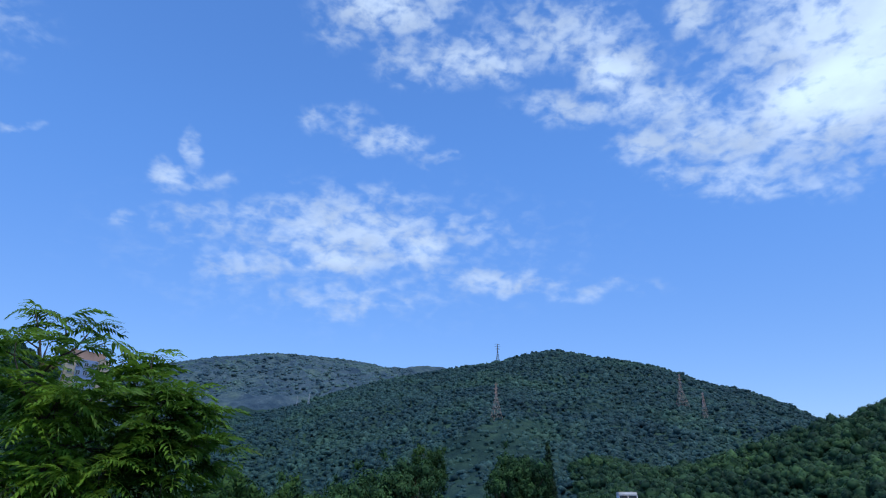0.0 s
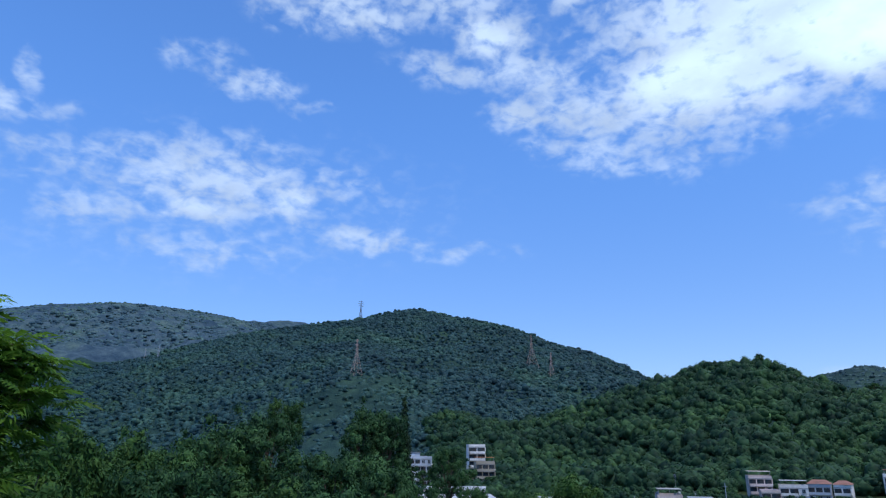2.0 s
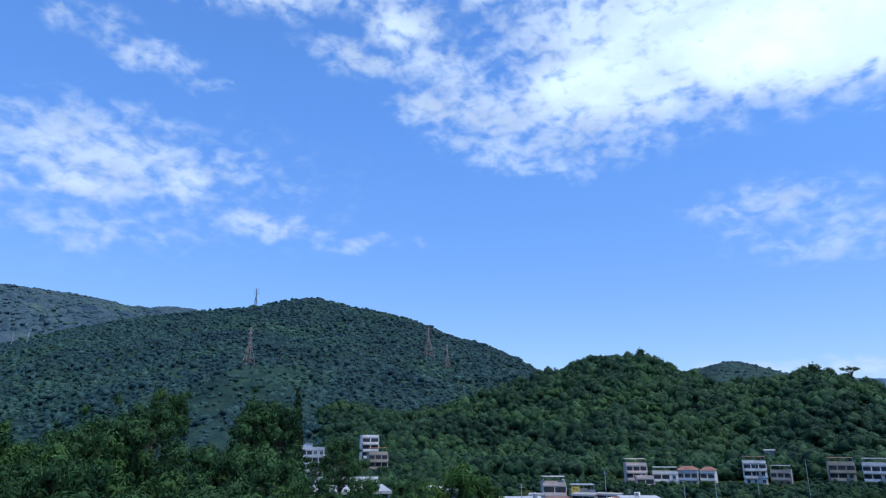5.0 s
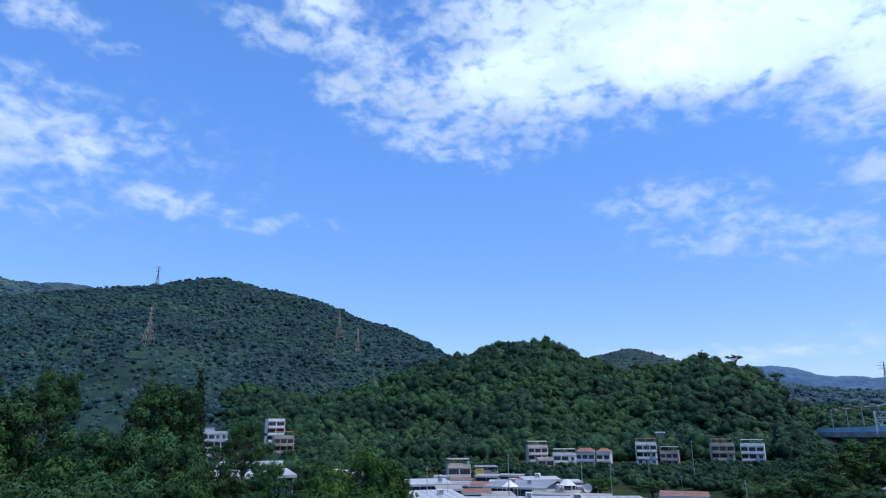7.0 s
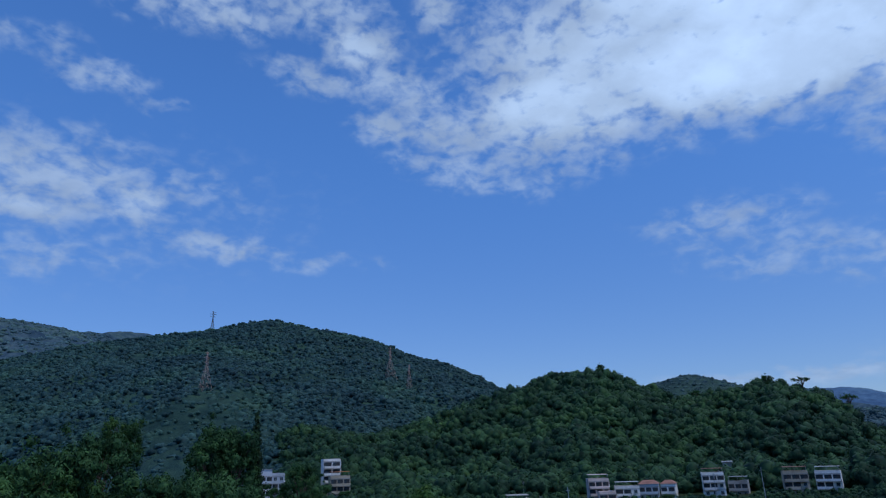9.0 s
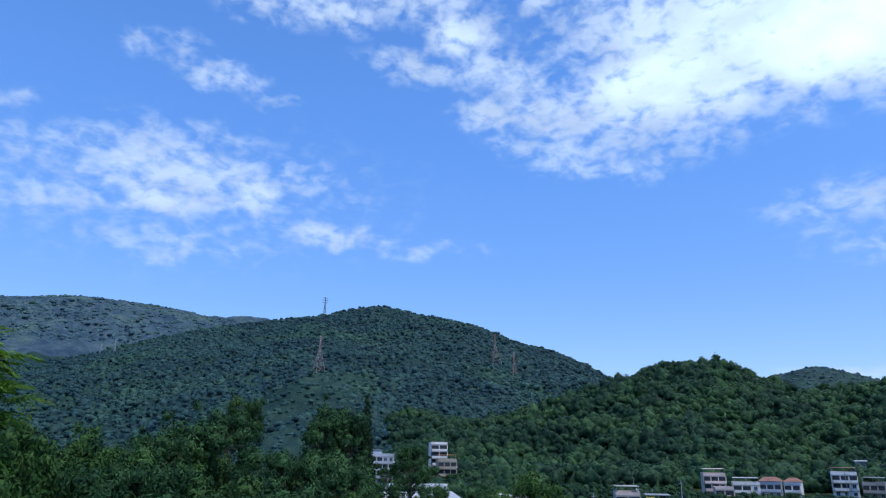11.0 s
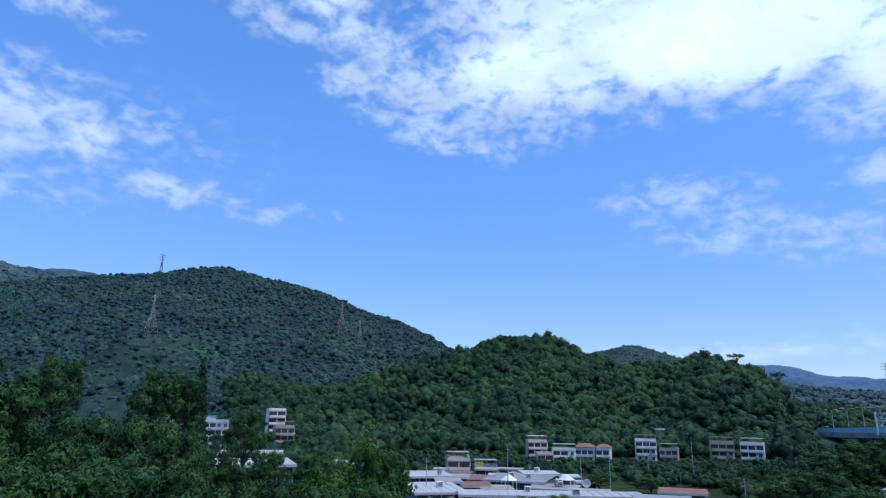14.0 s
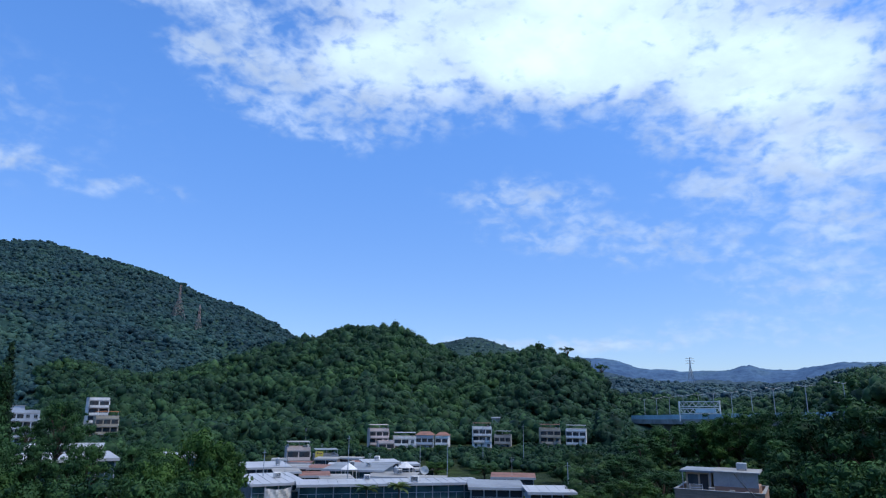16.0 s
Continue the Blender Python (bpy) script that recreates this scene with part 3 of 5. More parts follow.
# ---- houses ----
def window(house, x, z, w, h, y, glass=None):
    f = bmesh.new()
    t = 0.09
    for b in ((x - w / 2, x + w / 2, z, z + t), (x - w / 2, x + w / 2, z + h - t, z + h), (x - w / 2, x - w / 2 + t, z + t, z + h - t), (x + w / 2 - t, x + w / 2, z + t, z + h - t), (x - t / 2, x + t / 2, z + t, z + h - t)):
        block(f, b[0], b[1], y - 0.07, y + 0.1, b[2], b[3])
    win = part("window", f, M_steel, house)
    one("pane", glass or M_glass, win, x - w / 2 + t, x + w / 2 - t, y - 0.02, y + 0.03, z + t, z + h - t)
    one("sill", M_concrete, win, x - w / 2 - 0.1, x + w / 2 + 0.1, y - 0.16, y - 0.005, z - 0.1, z - 0.005)


def village_house(az, r, base, width, depth, storeys, wall, label, turn=0.0, balconies=True, top="hut", canopy=None, rng_seed=1):
    """A small flat-roofed village house: walls, floor bands, balconies, windows, roof parapet and a roof hut or canopy."""
    rng = random.Random(rng_seed)
    h = 2.75
    house = thing("village_house", facing(az, r, base, turn), label, "house", "village houses")
    w, d, H = width / 2, depth / 2, storeys * h
    bm = bmesh.new()
    block(bm, -w, w, -d, d, -9, H)
    part("wall", bm, wall, house)
    for s in range(storeys):
        one("floor_band", M_concrete, house, -w - 0.12, w + 0.12, -d - 0.12, -d - 0.004, s * h + h - 0.18, s * h + h + 0.06)
        n = max(2, int(width / 2.4))
        bal = balconies and s > 0
        if bal:
            bx0, bx1 = -w + 0.3, w - 0.3 - (width * 0.35 if s % 2 and width > 8 else 0)
            slab = one("balcony", M_concrete, house, bx0, bx1, -d - 1.25, -d - 0.13, s * h - 0.12, s * h + 0.06)
            one("parapet", wall, slab, bx0, bx1, -d - 1.25, -d - 1.12, s * h + 0.065, s * h + 0.95)
            one("parapet", wall, slab, bx0, bx0 + 0.12, -d - 1.115, -d - 0.14, s * h + 0.065, s * h + 0.95)
            one("parapet", wall, slab, bx1 - 0.12, bx1, -d - 1.115, -d - 0.14, s * h + 0.065, s * h + 0.95)
        for i in range(n):
            x = -w + width * (i + 0.5) / n
            if bal and bx0 < x < bx1:
                # flat dark panel on the wall paints the shade of a balcony recess
                dark = one("loggia_shade", M_dark, house, x - width / n / 2 + 0.18, x + width / n / 2 - 0.18, -d - 0.03, -d + 0.05, s * h + 0.1, s * h + 2.4)
                one("glazing", M_glass, dark, x - width / n / 2 + 0.3, x - 0.05, -d - 0.06, -d - 0.035, s * h + 0.15, s * h + 2.3)
                one("column", wall, dark, x + width / n / 2 - 0.17, x + width / n / 2 - 0.02, -d - 1.25, -d - 1.1, s * h + 0.96, s * h + h - 0.19)
            else:
                window(house, x, s * h + 0.95, 1.25, 1.35, -d)
            if rng.random() < 0.45:
                ac = one("air_conditioner", M_plaster, house, x + 0.8, x + 1.45, -d - 0.4, -d - 0.005, s * h + 0.35, s * h + 0.8, edge=0.03)
    for b in ((-w, w, -d, -d + 0.15), (-w, w, d - 0.15, d), (-w, -w + 0.15, -d + 0.155, d - 0.155), (w - 0.15, w, -d + 0.155, d - 0.155)):
        one("roof_parapet", wall, house, b[0], b[1], b[2], b[3], H + 0.065, H + 1.0)
    if top == "hut":
        hut = one("roof_hut", wall, house, -w + 0.6, -w + 0.6 + width * 0.45, -d + 1.5, d - 0.5, H + 0.005, H + 2.5)
        one("hut_roof", M_concrete, hut, -w + 0.35, -w + 0.85 + width * 0.45, -d + 1.2, d - 0.3, H + 2.505, H + 2.65)
    if top == "tiles":
        bm = bmesh.new()
        v = [bm.verts.new(p) for p in ((-w - .3, -d - .3, H + 1.02), (w + .3, -d - .3, H + 1.02), (w + .3, d + .3, H + 1.02), (-w - .3, d + .3, H + 1.02), (-w + 1.5, 0, H + 2.4), (w - 1.5, 0, H + 2.4))]
        for f in ((0, 1, 5, 4), (2, 3, 4, 5), (1, 2, 5), (3, 0, 4), (0, 3, 2, 1)):
            bm.faces.new([v[i] for i in f])
        part("hipped_roof", bm, M_rooftile, house)
    if canopy:
        can = one("roof_canopy", canopy, house, -w + 0.2, w - 0.1, -d + 0.1, d - 1.0, H + 2.45, H + 2.56)
        for x in (-w + 0.4, 0, w - 0.4):
            one("post", M_steel, can, x - 0.05, x + 0.05, -d + 0.2, -d + 0.3, H + 1.005, H + 2.445)
    tank = bmesh.new()
    bmesh.ops.create_cone(tank, cap_ends=True, segments=14, radius1=0.55, radius2=0.5, depth=1.1, matrix=Matrix.Translation((w - 1.2, d - 1.2, H + 0.56)))
    part("water_tank", tank, M_steel, house)
    return house


village_house(37.0, 288, 1.4, 8.1, 8, 3, M_pink, "pale pink three-storey village house with balconies at the wood's edge", 8, rng_seed=3, top="", canopy=M_pink)
village_house(37.65, 279, -0.4, 6.4, 6, 2, M_pink, "lower pink village house with stacked balconies", 8, rng_seed=4, top="")
village_house(39.25, 290, 1.0, 9.4, 8, 2, M_plaster, "white village house with balconies and a white roof canopy", 4, canopy=M_roofwhite, rng_seed=5, top="")
village_house(41.0, 292, 1.5, 7.5, 8, 2, M_blueplaster, "bluish white village house with a red-brown tiled roof", -4, top="tiles", rng_seed=6)
village_house(42.5, 294, 1.3, 5.6, 7, 2, M_plaster, "white village house with a brown tiled roof", -8, top="tiles", rng_seed=7)
village_house(45.8, 296, 2.4, 8.2, 8, 3, M_plaster, "white village house with an orange-brown roof storey", 3, canopy=M_rooftile, rng_seed=8, top="")
village_house(47.6, 304, 1.6, 7.3, 7, 2, M_concrete, "low grey village house beside a white one", -5, canopy=M_roofgrey, rng_seed=9, top="")
village_house(51.5, 298, 2.2, 8.6, 8, 3, M_beige, "village house with a dark red roof canopy among trees", 5, canopy=M_rooftile, rng_seed=10, top="")
village_house(53.7, 300, 2.0, 8.6, 8, 3, M_plaster, "white village house with a pale roof canopy among trees", -3, canopy=M_roofwhite, rng_seed=11, top="")
village_house(30.4, 214, -1.8, 7.0, 8, 3, M_pink, "stained pink village house behind the market sheds", 6, canopy=M_concrete, rng_seed=12, top="")
village_house(32.7, 219, -1.6, 7.4, 8, 2, M_roofgrey, "dark grey house with a flat roof behind the sheds", 6, rng_seed=13, top="", canopy=M_roofgrey, balconies=False)
village_house(10.3, 284, 5.0, 9.6, 9, 4, M_blueplaster, "blue and white village house behind the trees", 10, rng_seed=14, top="hut")
village_house(12.8, 290, 6.2, 7.4, 8, 3, M_plaster, "white village house half hidden by trees", 0, canopy=M_rooftile, rng_seed=15, top="")
village_house(15.1, 289, 9.8, 7.0, 8, 4, M_plaster, "tall white village house with roof parapets", 8, rng_seed=16, top="")
village_house(15.8, 276, 6.0, 7.6, 7, 3, M_beige, "sandy village house with an orange roof sheet", 8, canopy=M_orange, rng_seed=17, top="")
sign_board = thing("sign_board", facing(32.2, 203, 4.7, 6), "yellow sign board on a wall", "sign")
one("panel", M_yellow, sign_board, -1.15, 1.15, -0.06, 0.06, 0, 2.0)
for x, z, w, h in ((-0.75, 1.25, 0.5, 0.5), (-0.1, 1.3, 0.9, 0.22), (-0.1, 0.95, 0.7, 0.14), (-0.8, 0.4, 1.5, 0.18)):
    one("lettering_bar", M_rooftile, sign_board, x, x + w, -0.075, -0.062, z, z + h)
one("post", M_steel, sign_board, -0.1, 0.1, 0.07, 0.2, -5, 2.0)


def tower_block(az, r, base):
    tower = thing("apartment_building", facing(az, r, base, 24), "tall apartment block with blue and tan panels on a wooded slope", "building")
    one("wall", M_bluewall, tower, -9, 9, -8, 8, -12, 36)
    for x in (-6.5, 6.5):
        one("bay", M_beige, tower, x - 2, x + 2, -9.2, -8.005, -6, 37)
    one("roof_house", M_brownwall, tower, -4, 8.5, -5, 5, 36.005, 40)
    for s in range(11):
        for x in (-2.8, 0.0, 2.8):
            window(tower, x, s * 3.2 + 1.2, 1.7, 1.7, -8)
        for x in (-6.5, 6.5):
            window(tower, x, s * 3.2 + 1.2, 2.0, 1.6, -9.2)
    return tower


tower_block(-29.3, 300, 32)


# ---- sheds ----
def shed(az, r, roof_z, width, depth, label, turn=0.0, wall=None, roof=None, pitch=0.04, bays=8, glass=None, tall=5.0, overhang=0.5, ribbed=False):
    """A low industrial shed: columns, glazed bays with mullions, a thin sheet roof with ribs."""
    s = thing("shed", facing(az, r, roof_z, turn), label, "shed", "sheds")
    w, d = width / 2, depth / 2
    roof, wall, glass = roof or M_roofwhite, wall or M_concrete, glass or M_greenglass
    bm = bmesh.new()
    vs = block(bm, -w - overhang, w + overhang, -d - overhang, d + overhang, -0.12, 0.1)
    for v in vs:
        v.co.z += (v.co.y + d) * pitch
    sheets = part("roof", bm, roof, s)
    for i in range(int(width / 1.6) + 1 if ribbed else 0):
        x = -w + 0.1 + 1.6 * i
        bm = bmesh.new()
        for v in block(bm, x - 0.05, x + 0.05, -d - overhang, d + overhang, 0.105, 0.17):
            v.co.z += (v.co.y + d) * pitch
        part("rib", bm, roof, sheets)
    one("fascia", M_roofwhite, s, -w - overhang, w + overhang, -d - overhang - 0.06, -d - overhang - 0.005, -0.3, 0.12)
    one("back_wall", wall, s, -w, w, d - 0.2, d, -tall, -0.13)
    for x in (-w + 0.1, w - 0.1):
        one("side_wall", wall, s, x - 0.1, x + 0.1, -d + 0.2, d - 0.21, -tall, -0.14)
    one("floor_slab", M_concrete, s, -w, w, -d, d - 0.22, -tall - 1.5, -tall)
    for i in range(bays + 1):
        x = -w + width * i / bays
        one("column", M_steel, s, x - 0.09, x + 0.09, -d, -d + 0.16, -tall, -0.13)
    for i in range(bays):
        x0, x1 = -w + width * i / bays + 0.1, -w + width * (i + 1) / bays - 0.1
        # where glass is M_dark, this panel paints the shade of an open bay
        p = one("window", glass, s, x0, x1, -d + 0.04, -d + 0.08, -tall + 0.9, -0.2)
        one("transom", M_steel, p, x0, x1, -d + 0.0, -d + 0.035, -1.5, -1.4)
        one("mullion", M_steel, p, (x0 + x1) / 2 - 0.04, (x0 + x1) / 2 + 0.04, -d, -d + 0.035, -tall + 0.9, -1.51)
        one("lower_panel", wall, s, x0, x1, -d + 0.02, -d + 0.1, -tall, -tall + 0.88)
    return s


shed(38.1, 120, 7.1, 31, 6, "long market shed with a white sheet roof and tall glazed bays", 9, bays=11, ribbed=True, pitch=0.02)
shed(28.4, 126, 6.9, 9, 12, "market shed with a white roof and open front", 14, bays=4, ribbed=True)
shed(27.8, 150, 7.3, 9, 9, "small shed with a white sheet roof and pale walls", 10, bays=4, wall=M_plaster, glass=M_glass, tall=4)
shed(35.6, 156, 6.3, 13, 12, "low shed with a grey-white roof behind the market shed", -14, bays=5, tall=4, roof=M_roofgrey)
shed(31.6, 146, 5.8, 7, 6, "low brown-roofed lean-to between sheds", 0, bays=3, roof=M_rooftile, tall=3.5, glass=M_glass)
shed(33.6, 143, 5.5, 6, 6, "small lean-to with a pale roof between sheds", 8, bays=2, roof=M_concrete, tall=3.5, glass=M_glass)
shed(29.6, 141, 7.0, 4.5, 5, "cream-walled annex beside a shed", 6, bays=2, roof=M_concrete, wall=M_beige, tall=4, glass=M_glass)
shed(38.4, 146, 5.6, 9, 7, "low shed with a dull grey roof", -10, bays=4, roof=M_concrete, tall=4, glass=M_glass)
shed(46.9, 118, 7.0, 8.5, 8, "open steel-framed shed with a dark roof", 4, bays=4, roof=M_roofgrey, glass=M_dark, tall=4)
shed(51.3, 112, 7.1, 6.8, 6, "small shed with a white ribbed roof and blue posts", 10, bays=4, ribbed=True, glass=M_dark, wall=M_blueplaster, tall=4)
shed(48.4, 140, 6.4, 8, 6, "low hut with a red-brown roof among shrubs", 0, bays=3, roof=M_rooftile, tall=3.5, glass=M_glass)
shed(47.0, 357, 14.6, 4.0, 4, "small hut with a white roof among the woods on the slope", 0, bays=2, tall=1.3)
shed(13.4, 112, 12.2, 12, 9, "shed with a white sheet roof half hidden by trees", 6, bays=5, tall=6)
shed(13.4, 150, 11.6, 12, 8, "long shed with a pale roof half hidden by trees", -4, bays=5, tall=6)
shed(21.0, 150, 9.6, 9, 8, "pale low-roofed shed beyond the trees", -4, bays=4, tall=6)


def water_tank(az, r, z, rad=0.5, tall=1.0):
    t = thing("water_tank", facing(az, r, z), "steel water tank standing on a flat roof", "tank", "roof tanks")
    bm = bmesh.new()
    bmesh.ops.create_cone(bm, cap_ends=True, segments=16, radius1=rad, radius2=rad, depth=tall, matrix=Matrix.Translation((0, 0, tall / 2 + 0.3)))
    bmesh.ops.create_cone(bm, cap_ends=True, segments=16, radius1=rad, radius2=0.1, depth=0.35, matrix=Matrix.Translation((0, 0, tall + 0.48)))
    part("drum", bm, M_steel, t)
    for x, y in ((-0.5, -0.5), (0.5, -0.5), (0.5, 0.5), (-0.5, 0.5)):
        one("foot", M_concrete, t, x * rad - 0.08, x * rad + 0.08, y * rad - 0.08, y * rad + 0.08, 0, 0.295)


def gazebo(az, r, z):
    g = thing("gazebo", facing(az, r, z), "small pale gazebo with a pointed roof", "gazebo")
    bm = bmesh.new()
    bmesh.ops.create_cone(bm, cap_ends=True, segments=6, radius1=2.0, radius2=0.08, depth=1.2, matrix=Matrix.Translation((0, 0, 2.9)))
    part("roof", bm, M_plaster, g)
    for k in range(6):
        w = k * math.pi / 3
        one("post", M_plaster, g, 1.6 * math.cos(w) - 0.07, 1.6 * math.cos(w) + 0.07, 1.6 * math.sin(w) - 0.07, 1.6 * math.sin(w) + 0.07, -4, 2.295)


def antenna(az, r, z, tall):
    a = thing("antenna_mast", facing(az, r, z), "thin roof antenna with short cross rods", "antenna", "antennas")
    bm = bmesh.new()
    beam(bm, (0, 0, 0), (0, 0, tall), 0.07, 0.05, 6)
    part("mast", bm, M_steel, a)
    for k in range(4):
        one("rod", M_steel, a, -0.5 + 0.06 * k, 0.5 - 0.06 * k, -0.02, 0.02, tall - 0.25 * k - 0.1, tall - 0.25 * k - 0.06)


def dish(az, r, z, rad=0.9):
    d = thing("satellite_dish", facing(az, r, z), "white satellite dish on a shed roof", "dish")
    bm = bmesh.new()
    rings = []
    for i in range(5):
        u = i / 4
        rings.append([bm.verts.new((rad * u * math.cos(w), -0.35 * rad * u * u + 0.1, 1.1 + rad * u * math.sin(w))) for w in (6.2832 * j / 16 for j in range(16))] if i else [bm.verts.new((0, 0.1, 1.1))])
    for j in range(16):
        bm.faces.new((rings[0][0], rings[1][j], rings[1][(j + 1) % 16]))
        for i in range(1, 4):
            bm.faces.new((rings[i][j], rings[i + 1][j], rings[i + 1][(j + 1) % 16], rings[i][(j + 1) % 16]))
    bmesh.ops.solidify(bm, geom=bm.faces[:], thickness=0.03)
    part("bowl", bm, M_plaster, d)
    one("stand", M_steel, d, -0.05, 0.05, 0.15, 0.25, 0, 1.1)


for az, r, z in ((29.6, 214, 6.5), (31.2, 216, 6.5), (33.4, 219, 4.0), (28.9, 148, 7.5), (38.6, 146, 5.9), (46.3, 297, 10.7)):
    water_tank(az, r, z)
gazebo(34.7, 148, 4.4)
gazebo(39.4, 150, 4.6)
for az, r, z, h in ((29.5, 126, 7.6, 3), (31.0, 214, 9.0, 4), (36.4, 152, 6.5, 3.2), (32.4, 219, 4.0, 4), (48.3, 139, 6.6, 3.5)):
    antenna(az, r, z, h)
dish(30.4, 121, 5.2)
dish(41.0, 146, 5.6)
shed(41.2, 140, 5.6, 7, 6, "low cluttered shed with a pale patched roof", -6, bays=3, roof=M_concrete, tall=3, glass=M_dark)
shed(43.6, 132, 5.8, 7, 6, "low open shed with a grey roof beside shrubs", 5, bays=3, roof=M_roofgrey, tall=3, glass=M_dark)
shed(30.2, 152, 6.9, 5, 5, "narrow pink-walled annex with a flat roof", 4, bays=2, roof=M_concrete, wall=M_pink, tall=4, glass=M_glass)
shed(32.6, 158, 6.2, 6, 6, "small brown lean-to behind the sheds", -8, bays=2, roof=M_rooftile, wall=M_beige, tall=4, glass=M_glass)
shed(37.2, 165, 6.9, 8, 6, "pale low shed roof among the village shrubs", 12, bays=3, tall=4, glass=M_glass)


# the crowded low roofs between the market sheds and the village
clutter_rng = random.Random(31)
CLUTTER = [("low pink-walled store with a flat concrete roof", M_pink, M_concrete), ("low store with a rusty red sheet roof", M_beige, M_rooftile),
           ("small white-walled workshop with a grey sheet roof", M_plaster, M_roofgrey), ("brown lean-to with a weathered flat roof", M_brownwall, M_concrete),
           ("pale workshop with a bright sheet roof", M_plaster, M_roofwhite)]
for k, (az, r, el) in enumerate(((29.0, 186, -4.35), (30.7, 180, -4.6), (31.7, 168, -4.9), (32.9, 184, -4.3), (33.9, 172, -4.75), (34.8, 188, -4.25), (35.9, 176, -4.6), (36.9, 186, -4.45), (38.3, 172, -4.85), (39.6, 180, -4.7), (40.9, 170, -5.1), (28.4, 172, -4.9))):
    label, wall_mat, roof_mat = CLUTTER[k % 5]
    z = EYE + r * math.tan(radians(el))
    shed(az, r, z, clutter_rng.uniform(3.5, 6.5), clutter_rng.uniform(3, 5), label, clutter_rng.uniform(-18, 18), wall=wall_mat, roof=roof_mat, bays=2, glass=M_glass, tall=z + 0.5, overhang=0.25)


def roof_box(az, r, z, w):
    """A ventilation unit: a rounded casing on two feet with a louvred front."""
    b = thing("ventilation_unit", facing(az, r, z, clutter_rng.uniform(-30, 30)), "pale metal ventilation unit standing on a shed roof", "ventilator", "roof units")
    one("casing", M_plaster, b, -w, w, -0.4, 0.4, 0.15, 1.0, edge=0.06)
    for x in (-w * 0.7, w * 0.7):
        one("foot", M_steel, b, x - 0.06, x + 0.06, -0.35, 0.35, 0, 0.145)
    for q in range(4):
        one("louvre", M_dark, b, -w * 0.8, w * 0.8, -0.43, -0.405, 0.3 + 0.16 * q, 0.38 + 0.16 * q)


for az, r, z, w in ((28.9, 126, 7.2, 0.6), (36.2, 121, 7.2, 0.5), (40.2, 119, 7.2, 0.7), (34.9, 156, 6.7, 0.6), (36.3, 155, 6.6, 0.5), (37.0, 165, 7.2, 0.6), (38.9, 146, 5.9, 0.5)):
    roof_box(az, r, z, w)


def roof_house(az, r, roof_z):
    h = thing("town_house", facing(az, r, roof_z, -6), "brown plastered house with a glazed hut and parapets on its roof", "house")
    one("wall", M_brownwall, h, -4.2, 4.2, -4, 4, -12, 0, edge=0.04)
    for b in ((-4.2, 4.2, -4.0, -3.8), (-4.2, 4.2, 3.8, 4.0), (-4.2, -4.0, -3.795, 3.795), (4.0, 4.2, -3.795, 3.795)):
        one("roof_parapet", M_brownwall, h, *b, 0.005, 0.45)
        one("coping", M_concrete, h, b[0] - 0.05, b[1] + 0.05, b[2] - 0.05, b[3] + 0.05, 0.455, 0.52)
    hut = one("roof_hut", M_brownwall, h, -0.6, 3.6, -1.8, 3, 0.005, 0.75)
    one("glass_wall", M_steel, hut, -0.5, 3.5, -1.7, -1.64, 0.755, 2.1)
    for x in (-0.6, 0.75, 2.1, 3.5):
        one("post", M_steel, hut, x, x + 0.1, -1.8, -1.705, 0.755, 2.1)
    one("flat_roof", M_concrete, hut, -0.8, 3.8, -2.1, 3.2, 2.105, 2.25)
    room = one("stair_hut", M_beige, h, -3.4, -0.9, -1.2, 2.8, 0.005, 2.0)
    # thin dark panel painting the shade inside the hut's opening
    one("opening_shade", M_dark, room, -2.0, -1.2, -1.23, -1.205, 0.3, 1.8)
    one("pane", M_glass, room, -3.2, -2.2, -1.25, -1.205, 0.7, 1.75)
    one("flat_roof", M_roofgrey, room, -3.9, -0.7, -1.9, 3.0, 2.005, 2.2)
    for x in (-3.7, -1.0):
        one("post", M_steel, room, x, x + 0.1, -1.8, -1.7, 0.005, 2.0)
    return h


roof_house(64.7, 78, 11.6)


